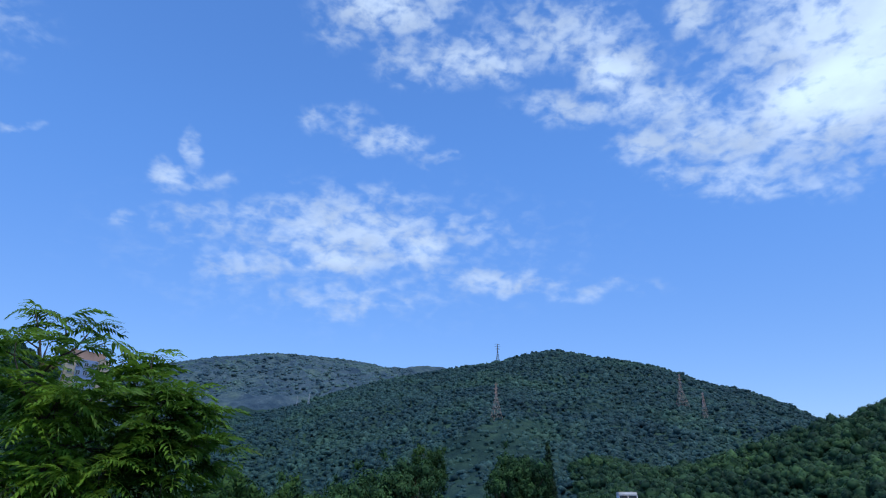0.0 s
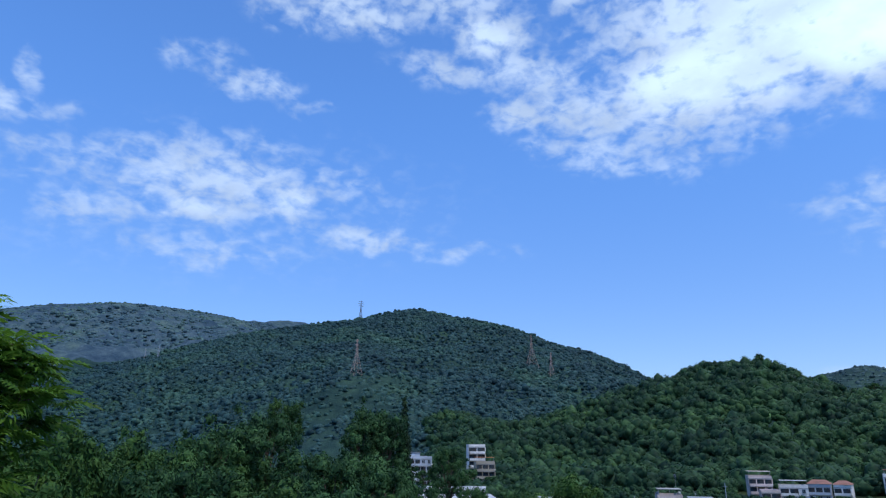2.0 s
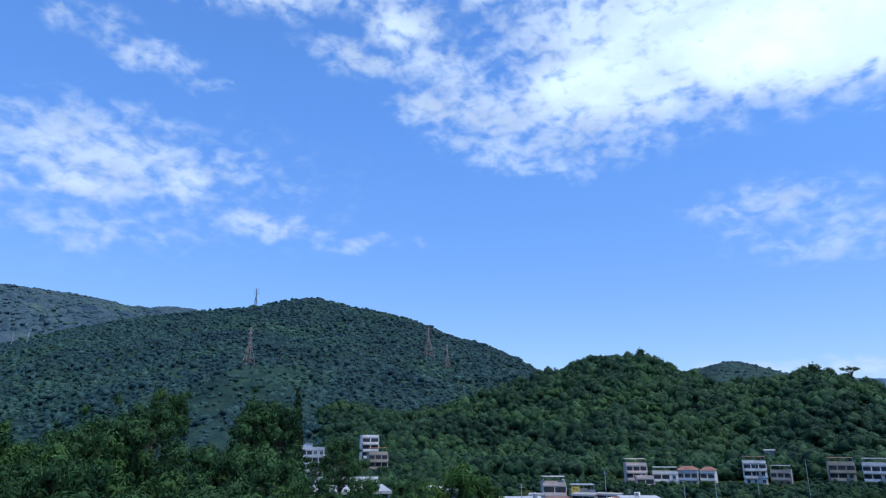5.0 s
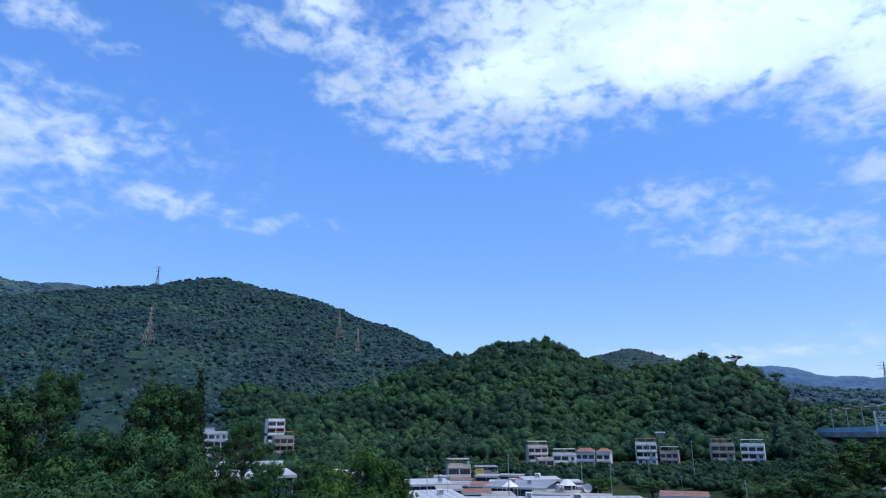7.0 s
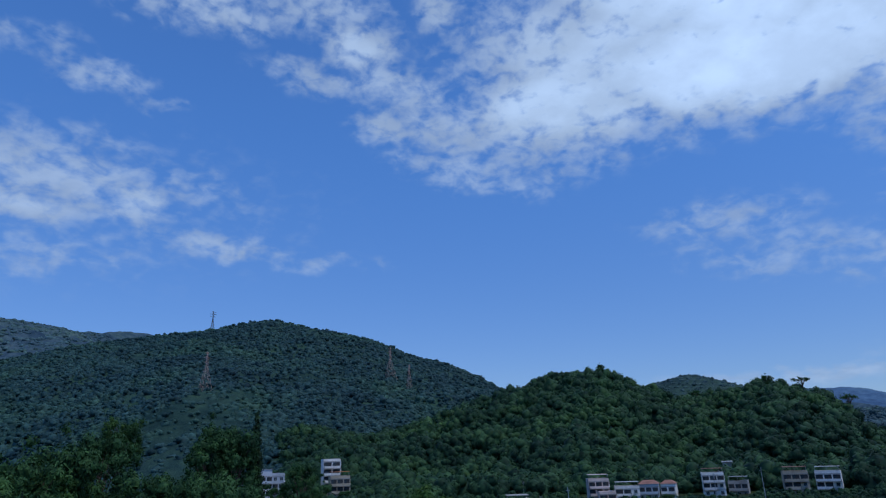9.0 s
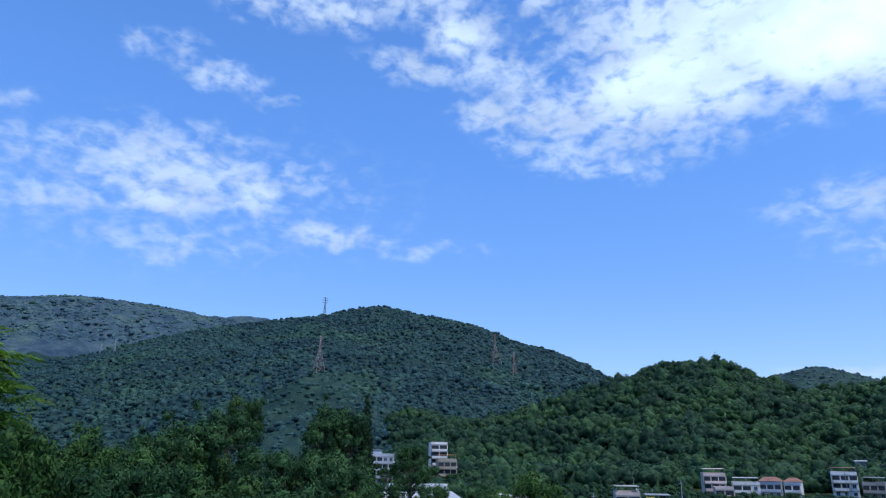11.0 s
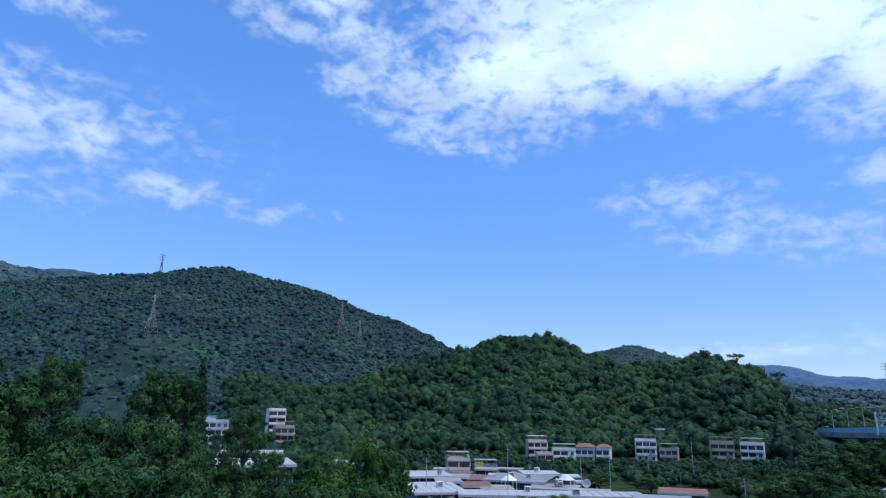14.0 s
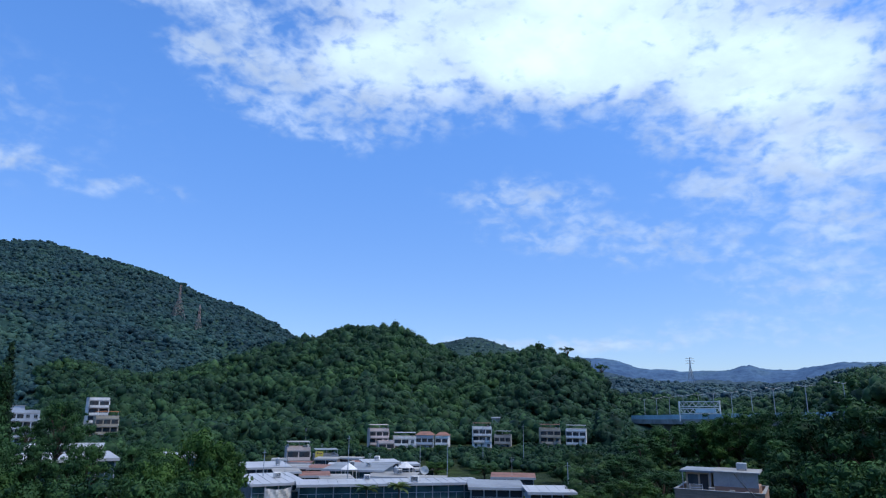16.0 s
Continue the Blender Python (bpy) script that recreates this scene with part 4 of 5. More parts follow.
def roof_clutter():
    """The small things on and over the brown house's roof."""
    m = facing(64.7, 78, 11.6, -6)
    for x, y, w, h in ((-0.75, -2.6, 0.55, 0.6), (1.2, -2.9, 0.45, 0.5), (2.7, -2.7, 0.6, 0.4)):
        box = thing("storage_box", m @ Matrix.Translation((x, y, 0.005)), "worn pale storage box standing on the brown roof", "box", "roof boxes")
        one("body", M_beige, box, -w / 2, w / 2, -0.25, 0.25, 0, h, edge=0.03)
        one("lid", M_concrete, box, -w / 2 - 0.03, w / 2 + 0.03, -0.28, 0.28, h + 0.003, h + 0.05)
    tank = thing("water_tank", m @ Matrix.Translation((2.0, 0.4, 2.26)), "small square water tank on the roof hut", "tank")
    one("body", M_steel, tank, -0.5, 0.5, -0.4, 0.4, 0.1, 0.75, edge=0.05)
    for x in (-0.4, 0.4):
        one("foot", M_concrete, tank, x - 0.07, x + 0.07, -0.4, 0.4, 0, 0.097)
    rack = thing("drying_rack", m @ Matrix.Translation((-2.2, -3.0, 0.005)), "white drying rack leaning on the roof parapet", "rack")
    for x in (-0.6, 0.6):
        one("leg", M_plaster, rack, x - 0.03, x + 0.03, -0.03, 0.03, 0, 0.95)
    for z in (0.3, 0.6, 0.9):
        one("bar", M_plaster, rack, -0.569, 0.569, -0.02, 0.02, z, z + 0.04)
    cable = thing("overhead_cable", Matrix.Translation(sight(65.64, 71, -4.82)), "sagging black overhead cable above the brown roof", "cable")
    far_end = sight(68.21, 66, -7.26) - sight(65.64, 71, -4.82)
    pts = [Vector((0, 0, 0)).lerp(far_end, u / 10) - Vector((0, 0, 0.35 * math.sin(math.pi * u / 10))) for u in range(11)]
    bm = bmesh.new()
    limb(bm, pts, 0.13, 0.13)
    part("wire", bm, M_dark, cable)


# ---- road bridge ----
def viaduct():
    p, q = bearing(58.9, 462), bearing(76.5, 262)
    run = (q - p).length
    m = Matrix.Translation((p.x, p.y, 12.4)) @ Matrix.Rotation(math.atan2(q.y - p.y, q.x - p.x), 4, "Z") @ Matrix.Rotation(-math.atan2(4.5, run), 4, "Y")
    v = thing("viaduct", m, "road viaduct with pale blue noise barriers and concrete piers", "bridge")
    one("deck", M_concrete, v, 0, run, -6, 6, -1.8, 0)
    n = int(run / 4)
    for side in (-6, 6):
        one("kerb", M_concrete, v, 0, run, side - 0.2, side + 0.2, 0.005, 0.8)
    panel = None
    for i in range(n):
        for side in (-6.0, 6.0):
            x = i * run / n
            if panel is None:
                panel = one("barrier_panel", M_barrier, v, 0.06, run / n - 0.06, -0.05, 0.05, 0.81, 3.3)
                post = one("barrier_post", M_post, v, -0.07, 0.05, -0.1, 0.1, 0.81, 3.4)
                panel.location, post.location = (x, side, 0), (x, side, 0)
            else:
                for o in (panel, post):
                    c = new(o.name.split(".")[0], o.data)
                    c.parent, c.location = v, (x, side, 0)
    for x in range(6, int(run), 38):
        bm = bmesh.new()
        block(bm, x - 1.2, x + 1.2, -1.8, 1.8, -14, -3)
        w = block(bm, x - 1.2, x + 1.2, -5, 5, -3, -1.81)
        for u in w[:4]:
            u.co.y *= 0.4
        part("pier", bm, M_concrete, v)
    return m, run


deck, deck_run = viaduct()


def street_lamp():
    lamp = thing("street_lamp", Matrix(), "tall grey double-armed street lamp on the viaduct", "lamp post", "viaduct street lamps")
    bm = bmesh.new()
    beam(bm, (0, 0, 0), (0, 0, 13.5), 0.42, 0.24, 8)
    part("pole", bm, M_post, lamp)
    for s in (-1, 1):
        bm = bmesh.new()
        beam(bm, (0, 0, 13.3), (0, s * 2.6, 13.8), 0.2, 0.14, 6)
        arm = part("arm", bm, M_post, lamp)
        one("lantern", M_steel, arm, -0.22, 0.22, s * 2.9 - 0.6, s * 2.9 + 0.6, 13.72, 13.95, edge=0.05)
    return lamp


lamp = street_lamp()
at = [deck_run * k for k in (0.04, 0.13, 0.215, 0.3, 0.385, 0.46, 0.54, 0.62, 0.7, 0.8, 0.9)]
for k, x in enumerate(at):
    m = deck @ Matrix.Translation((x, 0.0, 0.01))
    if k:
        copy_thing(lamp, m)
    else:
        lamp.matrix_basis = m


def gantry(x):
    g = thing("sign_gantry", deck @ Matrix.Translation((x, 0, 0)) @ Matrix.Rotation(radians(42), 4, "Z"), "white lattice sign gantry spanning the viaduct road", "gantry")
    half = 11
    for s in (-half, half):
        one("post", M_plaster, g, s - 0.3, s + 0.3, -0.3, 0.3, -0.4, 10.4, edge=0.03)
    for z in (3.6, 6.2, 7.2, 9.8):
        one("rail", M_plaster, g, -half + 0.31, half - 0.31, -0.15, 0.15, z, z + 0.36)
    for z0, z1 in ((3.95, 6.2), (7.55, 9.8)):
        for i in range(12):
            bm = bmesh.new()
            xa, xb = -half + 0.4 + i * (2 * half - 0.8) / 12, -half + 0.4 + (i + 1) * (2 * half - 0.8) / 12
            beam(bm, (xa, 0, z0 if i % 2 else z1), (xb, 0, z1 if i % 2 else z0), 0.3)
            part("brace", bm, M_plaster, g)
    one("sign_panel", M_barrier, g, -2, 9, -0.3, -0.2, 4.2, 6.1)
    return g


gantry(deck_run * 0.385)


# ---- pylons ----
def pylon(az, base_el, top_el, foot, steel, label, waist=0.18, arms=(0.72, 0.84, 0.95), arm=0.16, bar=0.5, r=None):
    """A lattice power pylon: four tapering legs, horizontal frames, cross braces and three pairs of arms."""
    reach = np.arange(500.0, 1900.0, 5.0)
    if r is None:
        ground_el = np.degrees(np.arctan2(land(reach * math.sin(radians(az)), reach * math.cos(radians(az))) - EYE, reach))
        r = float(reach[np.argmax(ground_el > base_el)])
    base, height = EYE + r * math.tan(radians(base_el)), r * (math.tan(radians(top_el)) - math.tan(radians(base_el)))
    p = bearing(az, r)
    py = thing("power_pylon", pose(p.x, p.y, base, 0, 0, -az + 25), label, "pylon", "power pylons")

    def half(u):
        return foot / 2 * ((1 - u / 0.62) + waist * (u / 0.62)) if u < 0.62 else foot / 2 * waist * (1 - 0.75 * (u - 0.62) / 0.38)
    levels = [0, 0.2, 0.37, 0.51, 0.62, 0.72, 0.8, 0.88, 0.95, 1.0]
    corners = [(-1, -1), (1, -1), (1, 1), (-1, 1)]
    for cx, cy in corners:
        bm = bmesh.new()
        beam(bm, (cx * half(0) , cy * half(0), -6), (cx * half(0), cy * half(0), 0.01), bar)
        for a, b in zip(levels, levels[1:]):
            beam(bm, (cx * half(a), cy * half(a), a * height), (cx * half(b), cy * half(b), b * height), bar)
        part("leg", bm, steel, py)
    for a, b in zip(levels, levels[1:]):
        bm = bmesh.new()
        for i in range(4):
            (x0, y0), (x1, y1) = corners[i], corners[(i + 1) % 4]
            beam(bm, (x0 * half(a), y0 * half(a), a * height), (x1 * half(b), y1 * half(b), b * height), bar * 0.5)
            beam(bm, (x1 * half(a), y1 * half(a), a * height), (x0 * half(b), y0 * half(b), b * height), bar * 0.5)
            beam(bm, (x0 * half(b), y0 * half(b), b * height), (x1 * half(b), y1 * half(b), b * height), bar * 0.5)
        part("bracing", bm, steel, py)
    for u in arms:
        for s in (-1, 1):
            bm = bmesh.new()
            tip = (s * height * arm * (1.1 if u == arms[1] else 0.9), 0, u * height)
            for y in (-1, 1):
                beam(bm, (s * half(u), y * half(u), u * height), tip, bar * 0.6)
                beam(bm, (s * half(u), y * half(u), u * height + height * 0.04), tip, bar * 0.6)
            part("cross_arm", bm, steel, py)
    return py


pylon(4.98, 10.75, 12.42, 9, M_pylon, "grey lattice power pylon on the mountain crest", bar=0.8, r=1845)
pylon(4.78, 5.9, 9.1, 12, M_rust, "rust-red lattice power pylon on the wooded slope", bar=0.3, arm=0.06)
pylon(20.08, 6.7, 9.48, 16, M_rust, "rust-red lattice power pylon with widely spread legs", bar=0.34, arm=0.05, waist=0.14)
pylon(21.72, 5.75, 7.95, 8, M_rust, "slender rust-red lattice power pylon on the slope", bar=0.3, arm=0.05, waist=0.3)
pylon(63.04, 2.35, 4.13, 9, M_post, "grey lattice power pylon on a low wooded ridge", bar=0.8, arm=0.22, r=1480)
pylon(-12.25, 6.3, 7.6, 9, M_post, "pale lattice power pylon seen against the far ridge", bar=0.45, arm=0.06, r=1520)
pylon(-11.3, 6.3, 7.85, 10, M_post, "pale lattice power pylon seen against the far ridge", bar=0.45, arm=0.06, r=1500)


# ---- trees ----
def leaf_cloud(rng, lobes, per, size):
    """Leaf sprays, two triangles each, on the outside of many round lobes. lobes: rows of x, y, z, radius."""
    out = []
    for x, y, z, r in lobes:
        n = int(per * r * r)
        v = rng.normal(size=(n, 3))
        v /= np.linalg.norm(v, axis=1, keepdims=True)
        c = np.array([x, y, z]) + v * (r * (1 - 0.4 * rng.random(n) ** 2.5))[:, None] * (1, 1, 0.8)
        nrm = v * 1.1 + rng.normal(size=(n, 3)) * 0.38 + (0, 0, 0.25)
        nrm /= np.linalg.norm(nrm, axis=1, keepdims=True)
        t1 = np.cross(nrm, rng.normal(size=(n, 3)))
        t1 /= np.linalg.norm(t1, axis=1, keepdims=True)
        t2 = np.cross(nrm, t1)
        s = size * (0.55 + 0.9 * rng.random(n))[:, None]
        out.append(np.stack([c - t1 * s, c + t2 * s * 0.42 + nrm * s * 0.12, c + t1 * s, c - t2 * s * 0.42 + nrm * s * 0.12], 1))
    q = np.concatenate(out).reshape(-1, 3)
    f = np.arange(len(q)).reshape(-1, 4)
    quads = np.concatenate([f[:, (0, 1, 2)], f[:, (0, 2, 3)]])
    # the closed, shaded inside of each lobe
    bm = bmesh.new()
    bmesh.ops.create_icosphere(bm, subdivisions=1, radius=1)
    bm.verts.index_update()
    ball, ballf = np.array([v.co[:] for v in bm.verts]), np.array([[v.index for v in g.verts] for g in bm.faces])
    bm.free()
    vs, fs, n = [q], [quads], len(q)
    for x, y, z, r in lobes:
        vs.append(ball * (r * 0.5, r * 0.5, r * 0.42) * (0.8 + 0.4 * rng.random((len(ball), 1))) + (x, y, z))
        fs.append(ballf + n)
        n += len(ball)
    return np.concatenate(vs), np.concatenate(fs)


def limb(bm, pts, w0, w1):
    for i in range(len(pts) - 1):
        a, b = w0 + (w1 - w0) * i / (len(pts) - 1), w0 + (w1 - w0) * (i + 1) / (len(pts) - 1)
        beam(bm, pts[i], pts[i + 1], a, b, 6)


def tree_mesh(seed, kind):
    """Trunk and crown of a tree 10 m high with its foot at the origin."""
    rng = np.random.default_rng(seed)
    bm = bmesh.new()
    lobes = []
    if kind == "conifer":
        limb(bm, [(0, 0, -4), (0.05, 0, 4), (0, 0, 9.8)], 0.5, 0.05)
        for i in range(44):
            u = i / 43
            z = 1.6 + 8.1 * u
            reach = 1.2 * (1 - u) ** 0.9 + 0.06
            for k in range(4):
                w = i * 2.4 + k * 1.57 + rng.random() * 0.6
                lobes.append((math.cos(w) * reach * 0.62, math.sin(w) * reach * 0.62, z + rng.normal() * 0.1, reach * 0.42 + 0.12))
        v, f = leaf_cloud(rng, lobes, 190, 0.15)
    else:
        flat = {"broad": 1.0, "tall": 0.72, "umbrella": 1.0}[kind]
        fork = 3.0 if kind != "umbrella" else 6.5
        limb(bm, [(0, 0, -12), (0.05, 0, -3), (rng.normal() * 0.1, rng.normal() * 0.1, 1.5), (0, 0, fork)], 0.6, 0.4)
        n = {"broad": 34, "tall": 28, "umbrella": 13}[kind]
        for i in range(n):
            w = i * 2.399 + rng.random()
            u = rng.random()
            if kind == "umbrella":
                z, reach, rad = 8.2 + 1.3 * u, 2.6 * rng.random() ** 0.6, 0.55 + 0.35 * rng.random()
            else:
                z = 3.2 + 6.0 * u ** 0.7
                reach = 3.4 * flat * math.sqrt(max(0.05, 1 - ((z - 5.4) / 4.6) ** 2)) * (0.5 + 0.5 * rng.random() ** 0.5)
                rad = 0.7 + 0.6 * rng.random()
            end = (math.cos(w) * reach, math.sin(w) * reach, z)
            lobes.append((*end, rad))
            for k in range(2):
                o = rng.normal(size=3) * rad * 0.75
                lobes.append((end[0] + o[0], end[1] + o[1], end[2] + o[2] * 0.7, rad * 0.5))
            limb(bm, [(0, 0, fork * (0.7 + 0.3 * rng.random())), (end[0] * 0.5, end[1] * 0.5, fork + (z - fork) * 0.65), end], 0.2, 0.04)
        v, f = leaf_cloud(rng, lobes, 150 if kind != "umbrella" else 90, 0.155)
    return bm, v, f


def make_tree(name, seed, kind, leaf, label, category="tree"):
    t = thing(name, Matrix(), label, category, "valley trees")
    bm, v, f = tree_mesh(seed, kind)
    part("trunk", bm, M_bark, t)
    crown = new("crown", mesh_of("crown", v, f, leaf))
    crown.parent = t
    return t


KINDS = [make_tree("broadleaf_tree", 5, "broad", M_leafA, "dark green broadleaf tree with a dense rounded crown"),
         make_tree("broadleaf_tree", 6, "broad", M_leafA, "green broadleaf tree with an uneven bushy crown"),
         make_tree("broadleaf_tree", 7, "broad", M_leafB, "bright green broadleaf tree with loose leafy crown"),
         make_tree("broadleaf_tree", 8, "tall", M_leafA, "tall dark green broadleaf tree with a narrow crown"),
         make_tree("conifer_tree", 9, "conifer", M_leafC, "tall dark conifer with a pointed crown"),
         make_tree("umbrella_tree", 10, "umbrella", M_leafA, "sparse tree with a flat umbrella-shaped crown on the hill")]
used = set()
tree_rng = random.Random(4)


def stand_tree(az, r, top_el, radius, kind):
    """Stand a tree so that its top reaches that height angle and its crown is about that wide."""
    p = bearing(az, r)
    z = land_at(p.x, p.y)
    tall = max(4.0, EYE + r * math.tan(radians(top_el)) - z)
    wide = radius / (3.9 if kind != 4 else 1.2)
    high = min(tall / 10.3, wide * 1.3) if kind != 4 else tall / 10
    m = Matrix.Translation((p.x, p.y, z + tall - 10.3 * high)) @ Matrix.Rotation(tree_rng.random() * 6.28, 4, "Z") @ Matrix.Diagonal((wide, wide, high, 1))
    if kind in used:
        k = KINDS[kind].scale
        copy_thing(KINDS[kind], m @ Matrix.Diagonal((1 / k.x, 1 / k.y, 1 / k.z, 1)))
    else:
        used.add(kind)
        KINDS[kind].matrix_basis = m


for row in ((-19, 52, 1.2, 4.2, 2), (-16.2, 60, 2.2, 4.6, 2), (-14, 75, 1.8, 5, 2), (-11.8, 90, 0.8, 5, 0), (-9.3, 80, 0.5, 4.5, 1), (-6.8, 95, 1.7, 6, 0), (-4.6, 100, 2.7, 6, 0),
            (-2.3, 106, 3.0, 5, 1), (-0.9, 112, 4.2, 3.2, 2), (1.2, 90, 0.4, 4.5, 0), (3.3, 85, -0.3, 4.5, 1), (5.8, 90, 0.3, 5.5, 0), (6.3, 136, 3.7, 5.4, 0), (7.3, 132, 3.1, 5.4, 1), (5.6, 131, 2.6, 4.6, 0),
            (9.05, 135, 4.75, 2.5, 4), (7.6, 75, -1.2, 3.6, 1), (8.9, 80, -2.6, 2.4, 1), (12.8, 100, 0.35, 3.0, 1), (10.6, 85, -2.7, 2.6, 1), (14.9, 87, -2.8, 2.6, 1), (12.5, 64, -4.9, 4, 0), (13.5, 84, -3.9, 2.8, 1), (14.6, 252, -1.5, 4.2, 0), (16.4, 258, -2.1, 4.0, 1), (10.9, 255, -1.6, 3.8, 1), (12.9, 262, -0.4, 4.5, 0), (11.7, 84, -3.6, 2.2, 0)):
    stand_tree(*row)
for row in ((18.6, 82, -2.9, 3.0, 1), (19.6, 75, -3.4, 3.0, 0), (22.4, 80, -1.6, 5, 2), (24.3, 78, -2.8, 3.4, 2), (20, 65, -4.0, 4, 2), (14.5, 60, -6.0, 3, 1), (8, 58, -3.4, 3.4, 2),
            (3.5, 58, -2.6, 4.5, 1), (-2, 60, -1.5, 5, 2), (-7, 62, -0.9, 4.5, 1), (-12, 58, -0.4, 4.5, 0), (6, 50, -3.8, 4, 1), (0.5, 48, -3.4, 4, 0), (11.5, 50, -6.6, 3, 2), (17.5, 52, -5.2, 3.6, 1),
            (23, 58, -5.0, 3.6, 0), (-5, 45, -2.8, 4, 0)):
    stand_tree(*row)
for row in ((55, 130, -4.6, 4, 1), (57.5, 140, -3.4, 5, 0), (59, 180, -2.0, 6, 0), (61, 190, -1.2, 6.5, 1), (63.5, 190, -0.6, 7, 0), (66, 190, 0.1, 7.5, 2), (68.8, 180, -0.9, 6, 0),
            (70, 150, -1.9, 6, 1), (72.5, 95, 0.4, 6, 0), (75.5, 90, 1.6, 6.5, 0), (79, 85, 2.2, 7, 1), (70.4, 92, -2.6, 5, 1), (73, 70, -2.8, 5, 0), (77, 65, -2.5, 5.5, 0), (58, 112, -5.2, 4.5, 2),
            (60.3, 120, -4.6, 4.5, 0), (69.4, 100, -3.8, 4.5, 1), (55, 105, -6.3, 3.4, 2), (42.3, 232, -3.1, 2.8, 3), (52.5, 160, -4.3, 4, 1), (46, 165, -4.8, 3.6, 0), (42, 168, -4.6, 3.4, 2),
            (38.21, 593, 7.3, 3.4, 0), (53.2, 564, 5.2, 9.5, 5), (56.0, 548, 3.8, 7.5, 5), (50.8, 569, 5.5, 5, 0), (45.5, 585, 4.7, 4.5, 1), (34.4, 605, 6.85, 4.5, 1), (56.2, 400, -0.6, 5, 3),
            (82, 100, 2.5, 7, 0), (68.2, 186, 0.2, 6, 1), (70.4, 182, 0.4, 6, 0), (64.6, 188, -0.4, 5, 2), (66.8, 62, -7.6, 3, 1), (60, 75, -7.2, 3.2, 0)):
    stand_tree(*row)


roof_clutter()


# ---- palms and tarpaulin by the market shed ----
def fan_palm(az, r, top_el, reach, seed):
    rng = random.Random(seed)
    p = bearing(az, r)
    z = land_at(p.x, p.y)
    tall = EYE + r * math.tan(radians(top_el)) - z - reach * 0.5
    palm = thing("fan_palm", Matrix.Translation((p.x, p.y, z)), "pale green fan palm with arching fronds beside the market shed", "palm", "fan palms")
    bm = bmesh.new()
    limb(bm, [(0, 0, -0.2), (0.1, 0.05, tall * 0.5), (0, 0, tall)], 0.28, 0.2)
    part("trunk", bm, M_bark, palm)
    for k in range(18):
        yaw, rise, n = k * 2.4, rng.uniform(0.15, 1.1), 5
        bm = bmesh.new()
        rows = []
        for q in range(n + 1):
            u = q / n
            out, up = reach * u * math.cos(rise * (1 - 0.6 * u)), reach * (math.sin(rise) * u - 0.5 * u * u)
            w = 0.05 + 0.34 * reach * math.sin(math.pi * min(1, u * 0.94 + 0.03)) * 0.5
            rows.append([bm.verts.new((math.cos(yaw) * out - math.sin(yaw) * v * w, math.sin(yaw) * out + math.cos(yaw) * v * w, tall + up + abs(v) * w * 0.35)) for v in (-1, 0, 1)])
        for a, b in zip(rows, rows[1:]):
            for v in (0, 1):
                bm.faces.new((a[v], a[v + 1], b[v + 1], b[v]))
        part("frond", bm, M_palm, palm)


fan_palm(36.2, 113, -6.2, 2.3, 1)
fan_palm(38.9, 112, -6.1, 2.2, 2)
tarp = thing("tarpaulin", facing(29.1, 118.5, 4.6, 14), "crumpled white tarpaulin hung before the market shed", "tarpaulin")
bm = bmesh.new()
grid_rows = [[bm.verts.new((-2.2 + 0.44 * i, 0.16 * math.sin(i * 1.9 + k) + 0.1 * k, 0.45 * k - 0.25 * math.sin(math.pi * i / 10) * (k / 3))) for i in range(11)] for k in range(5)]
for a, b in zip(grid_rows, grid_rows[1:]):
    for i in range(10):
        bm.faces.new((a[i], a[i + 1], b[i + 1], b[i]))
bmesh.ops.solidify(bm, geom=bm.faces[:], thickness=0.02)
part("sheet", bm, M_plaster, tarp)
for x in (-2.25, 2.25):
    one("post", M_steel, tarp, x - 0.05, x + 0.05, 0.3, 0.4, -4, 1.9)


# ---- the near tree ----
def pinnate_leaf(rng, length):
    """One feathered leaf: a thin drooping stalk with pairs of narrow leaflets, along +x."""
    vs, fs = [], []

    def at(u):
        return Vector((length * u * (1 - 0.12 * u), 0, length * (0.34 * u - 0.85 * u * u)))

    def blade(p, d, up, size):
        side = d.cross(up).normalized()
        droop = Vector((0, 0, -1))
        i = len(vs)
        a, b = p + d * size * 0.5 + droop * size * 0.02, p + d * size * 0.92 + droop * size * 0.42
        w = size * 0.135
        vs.extend([p, a + side * w - up * size * 0.02, a - up * size * 0.05, a - side * w - up * size * 0.02, b])
        fs.extend([(i, i + 1, i + 2), (i, i + 2, i + 3), (i + 1, i + 4, i + 2), (i + 2, i + 4, i + 3)])
    pairs = 8
    for k in range(pairs):
        u = 0.2 + 0.78 * k / (pairs - 1)
        size = length * (0.44 - 0.16 * abs(u - 0.5)) * rng.uniform(0.85, 1.15)
        for s in (-1, 1):
            d = Vector((0.4 + 0.45 * u * u, s * 0.85, rng.uniform(-0.3, 0.1))).normalized()
            blade(at(u), d, Vector((0, 0, 1)), size)
    blade(at(1.0), Vector((1, 0, -0.5)).normalized(), Vector((0.4, 0, 1)).normalized(), length * 0.3)
    w = length * 0.012
    for k in range(5):
        p, q = at(k / 5), at((k + 1) / 5)
        i = len(vs)
        vs.extend([p + Vector((0, w, 0)), p - Vector((0, w, 0)), q - Vector((0, w, 0)), q + Vector((0, w, 0))])
        fs.extend([(i, i + 1, i + 2), (i, i + 2, i + 3)])
    return np.array([v[:] for v in vs]), np.array(fs)


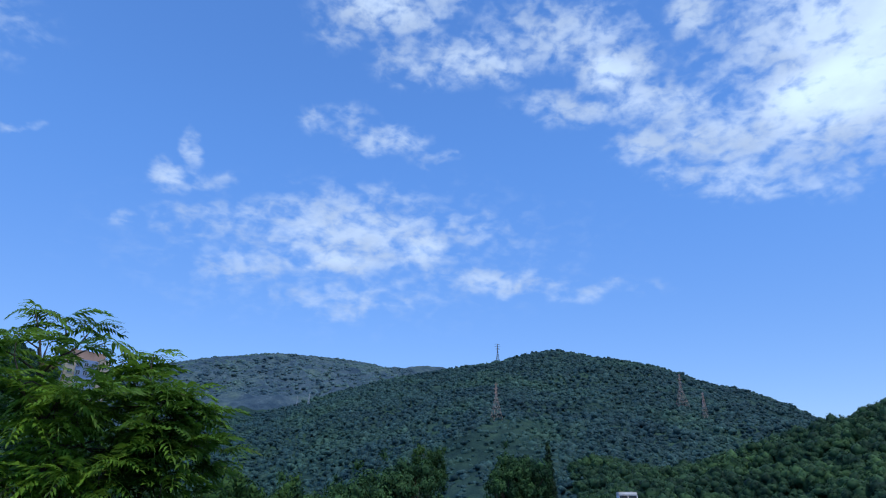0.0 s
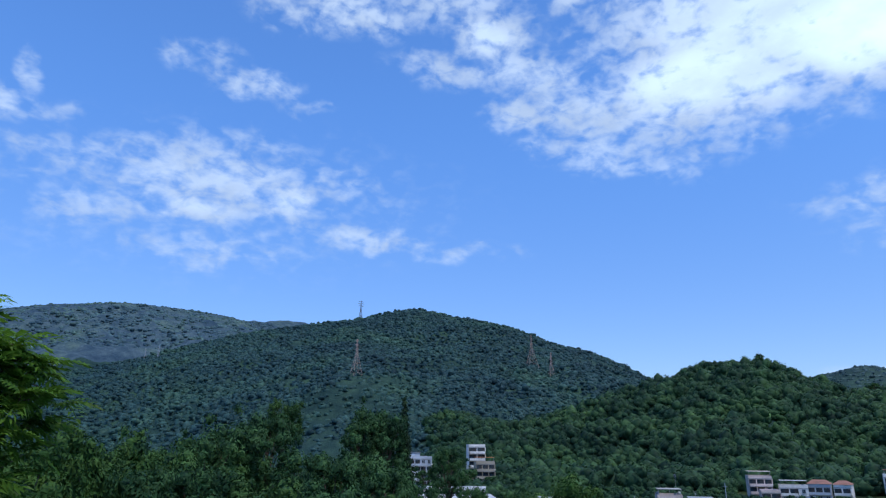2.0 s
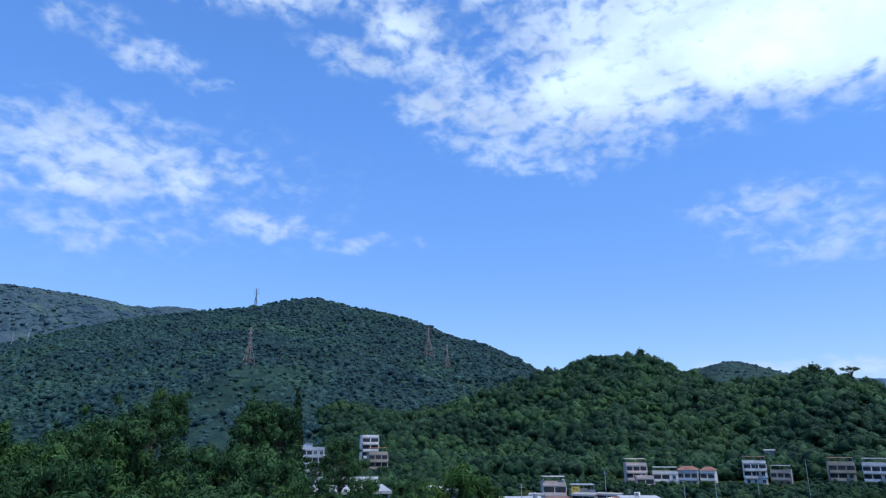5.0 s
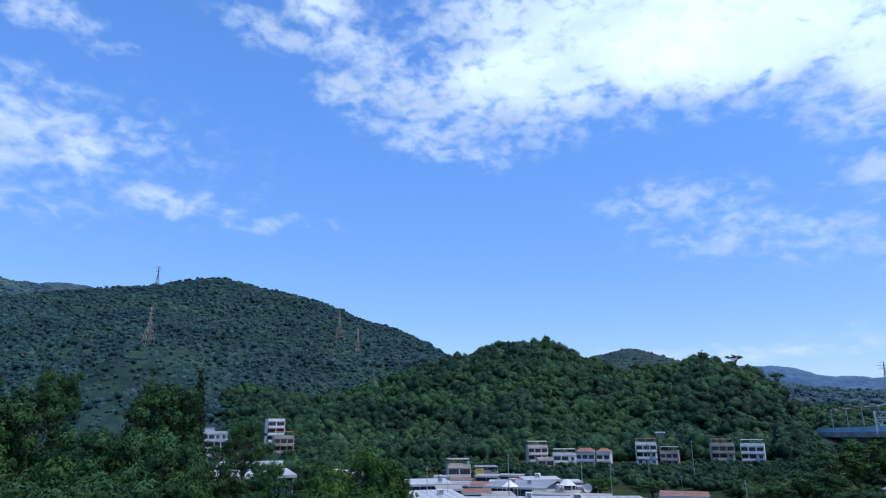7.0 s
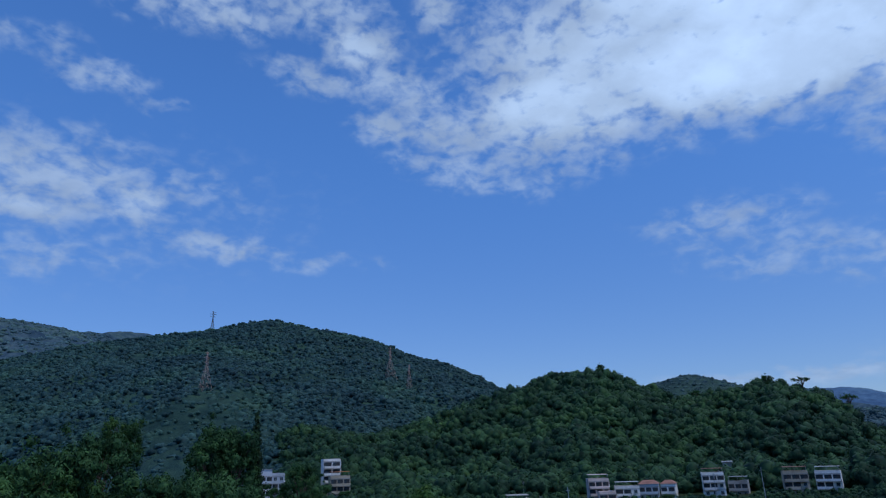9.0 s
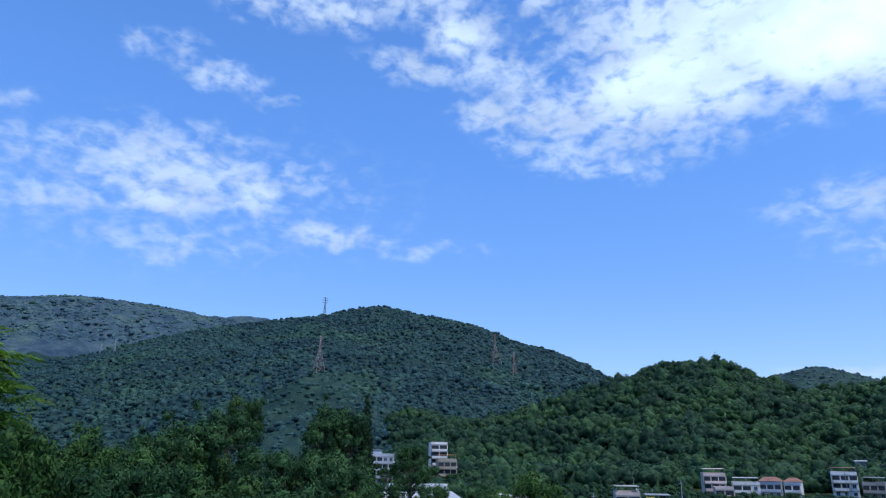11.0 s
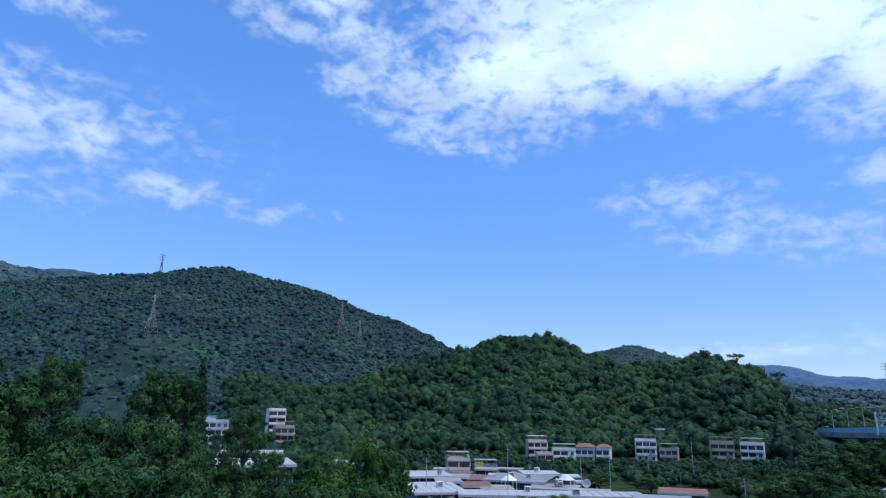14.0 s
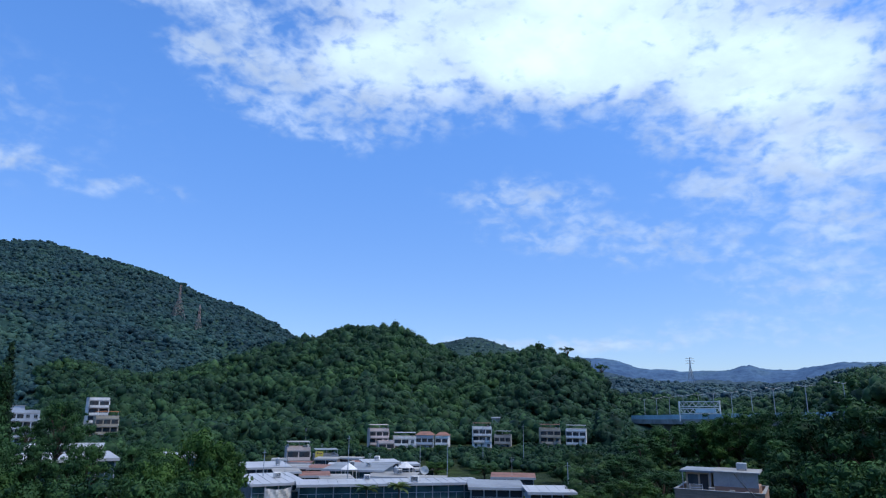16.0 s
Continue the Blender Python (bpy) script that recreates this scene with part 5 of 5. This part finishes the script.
def near_tree():
    rng = np.random.default_rng(77)
    foot = bearing(-27.5, 7.7)
    foot.z = land_at(foot.x, foot.y)
    t = thing("pinnate_leaved_tree", Matrix.Translation(foot), "young tree with bright green feathered leaves and thin dark branches", "tree")
    leaves = [mesh_of("leaf", *pinnate_leaf(random.Random(s), 0.29 + 0.035 * s), M_leafN) for s in range(4)]
    fork = foot + Vector((0, 0, 1.2))
    bm = bmesh.new()
    limb(bm, [Vector((0, 0, -0.3)), Vector((0.03, 0, 0.6)), fork - foot], 0.17, 0.12)
    part("trunk", bm, M_bark, t)
    # boughs: bearing, distance, height angle of the tip, how wide the leafy mass round it is, and its twigs
    crest = [(-32.9, 7.7, 12.6, 0.03, 1), (-30.7, 7.8, 12.2, 0.03, 1), (-33.7, 7.9, 10.7, 0.03, 1), (-28.7, 8.0, 11.8, 0.03, 1), (-27.6, 7.8, 10.8, 0.03, 1),
             (-31.5, 8.0, 10.1, 0.03, 1), (-29.5, 7.2, 10.1, 0.03, 1), (-34.2, 7.6, 9.4, 0.03, 1)]
    outer = [(-25.5, 8.0, 8.6, 0.15, 4), (-24.2, 7.7, 8.7, 0.15, 4), (-25.6, 8.0, 6.9, 0.15, 4), (-22.8, 7.3, 7.1, 0.15, 4), (-24.3, 7.6, 6.5, 0.15, 4),
             (-20.7, 7.4, 6.2, 0.15, 4), (-20.0, 7.6, 5.0, 0.15, 4), (-22.1, 7.7, 5.1, 0.15, 4), (-23.6, 7.2, 4.1, 0.15, 4), (-20.1, 7.3, 2.9, 0.15, 4),
             (-22.1, 7.4, 2.4, 0.15, 4), (-24.3, 8.0, 3.0, 0.15, 4), (-19.5, 7.8, 1.3, 0.15, 4), (-21.8, 7.3, 0.4, 0.15, 4), (-24.2, 7.9, 0.4, 0.15, 4)]
    inner = [(-33.4, 7.3, 7.6, 0.22, 4), (-31.7, 7.7, 6.8, 0.22, 4), (-30.2, 7.3, 6.5, 0.22, 4), (-28.3, 7.2, 6.2, 0.22, 4), (-32.7, 7.9, 5.2, 0.22, 4),
             (-30.6, 7.3, 5.0, 0.22, 4), (-28.3, 7.3, 4.4, 0.22, 4), (-26.9, 8.0, 5.4, 0.22, 4), (-32.0, 7.9, 2.9, 0.22, 4), (-29.5, 7.4, 2.7, 0.22, 4),
             (-26.8, 8.0, 2.6, 0.22, 4), (-31.1, 7.6, 0.6, 0.22, 4), (-28.6, 7.8, 0.3, 0.22, 4), (-25.7, 7.3, 0.4, 0.22, 4), (-24.9, 8.0, 3.3, 0.22, 4)]
    low = [(-35.6, 7.2, -2.0, 0.4, 7), (-30.5, 7.0, -2.6, 0.4, 7), (-25.5, 7.0, -3.2, 0.4, 6), (-21.6, 7.4, -2.6, 0.25, 6), (-40, 7.6, 5.0, 0.5, 8), (-41, 7.6, 1.5, 0.5, 8),
           (-27.5, 8.4, 1.6, 0.4, 6), (-33.5, 8.4, 2.0, 0.5, 6), (-24.0, 8.3, 2.6, 0.3, 6)]
    stems = [sight(*p) - foot for p in ((-31.5, 7.65, 7.9), (-22.7, 7.65, 2.8), (-29.2, 7.65, 2.6), (-29.0, 7.6, -2.0))]
    for root in stems:
        bm = bmesh.new()
        limb(bm, [fork - foot, (fork - foot).lerp(root, 0.55) + Vector((0.06, 0.05, -0.08)), root], 0.085, 0.04)
        part("branch", bm, M_bark, t)
    boughs = [(b, root) for group, root in zip((crest, outer, inner, low), stems) for b in group]
    spare_v, spare_f, base, made = [], [], 0, 0
    for (az, r, el, spread, tips), root in boughs:
        end = sight(az, r, el) - foot
        mid = root.lerp(end, 0.5) + Vector((rng.normal() * 0.05, rng.normal() * 0.05, 0.06))
        bm = bmesh.new()
        limb(bm, [root, mid, end], 0.028, 0.01)
        for k in range(tips):
            tip = end + Vector(rng.normal(size=3) * spread * 0.75)
            if k:
                limb(bm, [mid.lerp(end, 0.3 + 0.6 * rng.random()), end.lerp(tip, 0.5) + Vector((0, 0, 0.03)), tip], 0.016, 0.007)
            else:
                tip = end
            n = rng.integers(4, 7)
            w0 = rng.random() * 6.28
            for j in range(n):
                yaw = w0 + j * 6.283 / n + rng.normal() * 0.25
                m = Matrix.Translation(tip) @ Matrix.Rotation(yaw, 4, "Z") @ Matrix.Rotation(-rng.uniform(-0.1, 0.8), 4, "Y") @ Matrix.Rotation(rng.normal() * 0.35, 4, "X") @ Matrix.Scale(rng.uniform(0.75, 1.15), 4)
                me = leaves[rng.integers(4)]
                near_view = -37 < az < -17 and el > -1
                if made < 300 and near_view and j % 4:
                    ob = new("leaf", me)
                    ob.parent, ob.matrix_basis = t, m
                    made += 1
                else:
                    co = np.empty(len(me.vertices) * 3, np.float32)
                    me.vertices.foreach_get("co", co)
                    f = np.empty(len(me.polygons) * 3, np.int32)
                    me.polygons.foreach_get("vertices", f)
                    mm = np.array(m)
                    spare_v.append(co.reshape(-1, 3) @ mm[:3, :3].T + mm[:3, 3])
                    spare_f.append(f.reshape(-1, 3) + base)
                    base += len(me.vertices)
        part("branch", bm, M_bark, t)
    ob = new("foliage", mesh_of("foliage", np.concatenate(spare_v), np.concatenate(spare_f), M_leafN))
    ob.parent = t
    tagged(ob, kind="stuff")
    return t


near_tree()


# ---- poles in the village ----
def utility_pole(az, r, base, height):
    p = thing("utility_pole", facing(az, r, base), "thin grey utility pole with a short cross arm", "pole", "utility poles")
    bm = bmesh.new()
    beam(bm, (0, 0, 0), (0, 0, height), 0.2, 0.12, 8)
    part("pole", bm, M_post, p)
    one("cross_arm", M_post, p, -0.4, 0.4, -0.14, -0.08, height - 0.6, height - 0.52)
    return p


for az, r, h in ((27.8, 128, 9), (34.6, 138, 11), (40.6, 150, 9), (49.3, 205, 12), (42.9, 160, 8), (52.9, 118, 8), (45.9, 208, 11)):
    q = bearing(az, r)
    utility_pole(az, r, land_at(q.x, q.y), h)
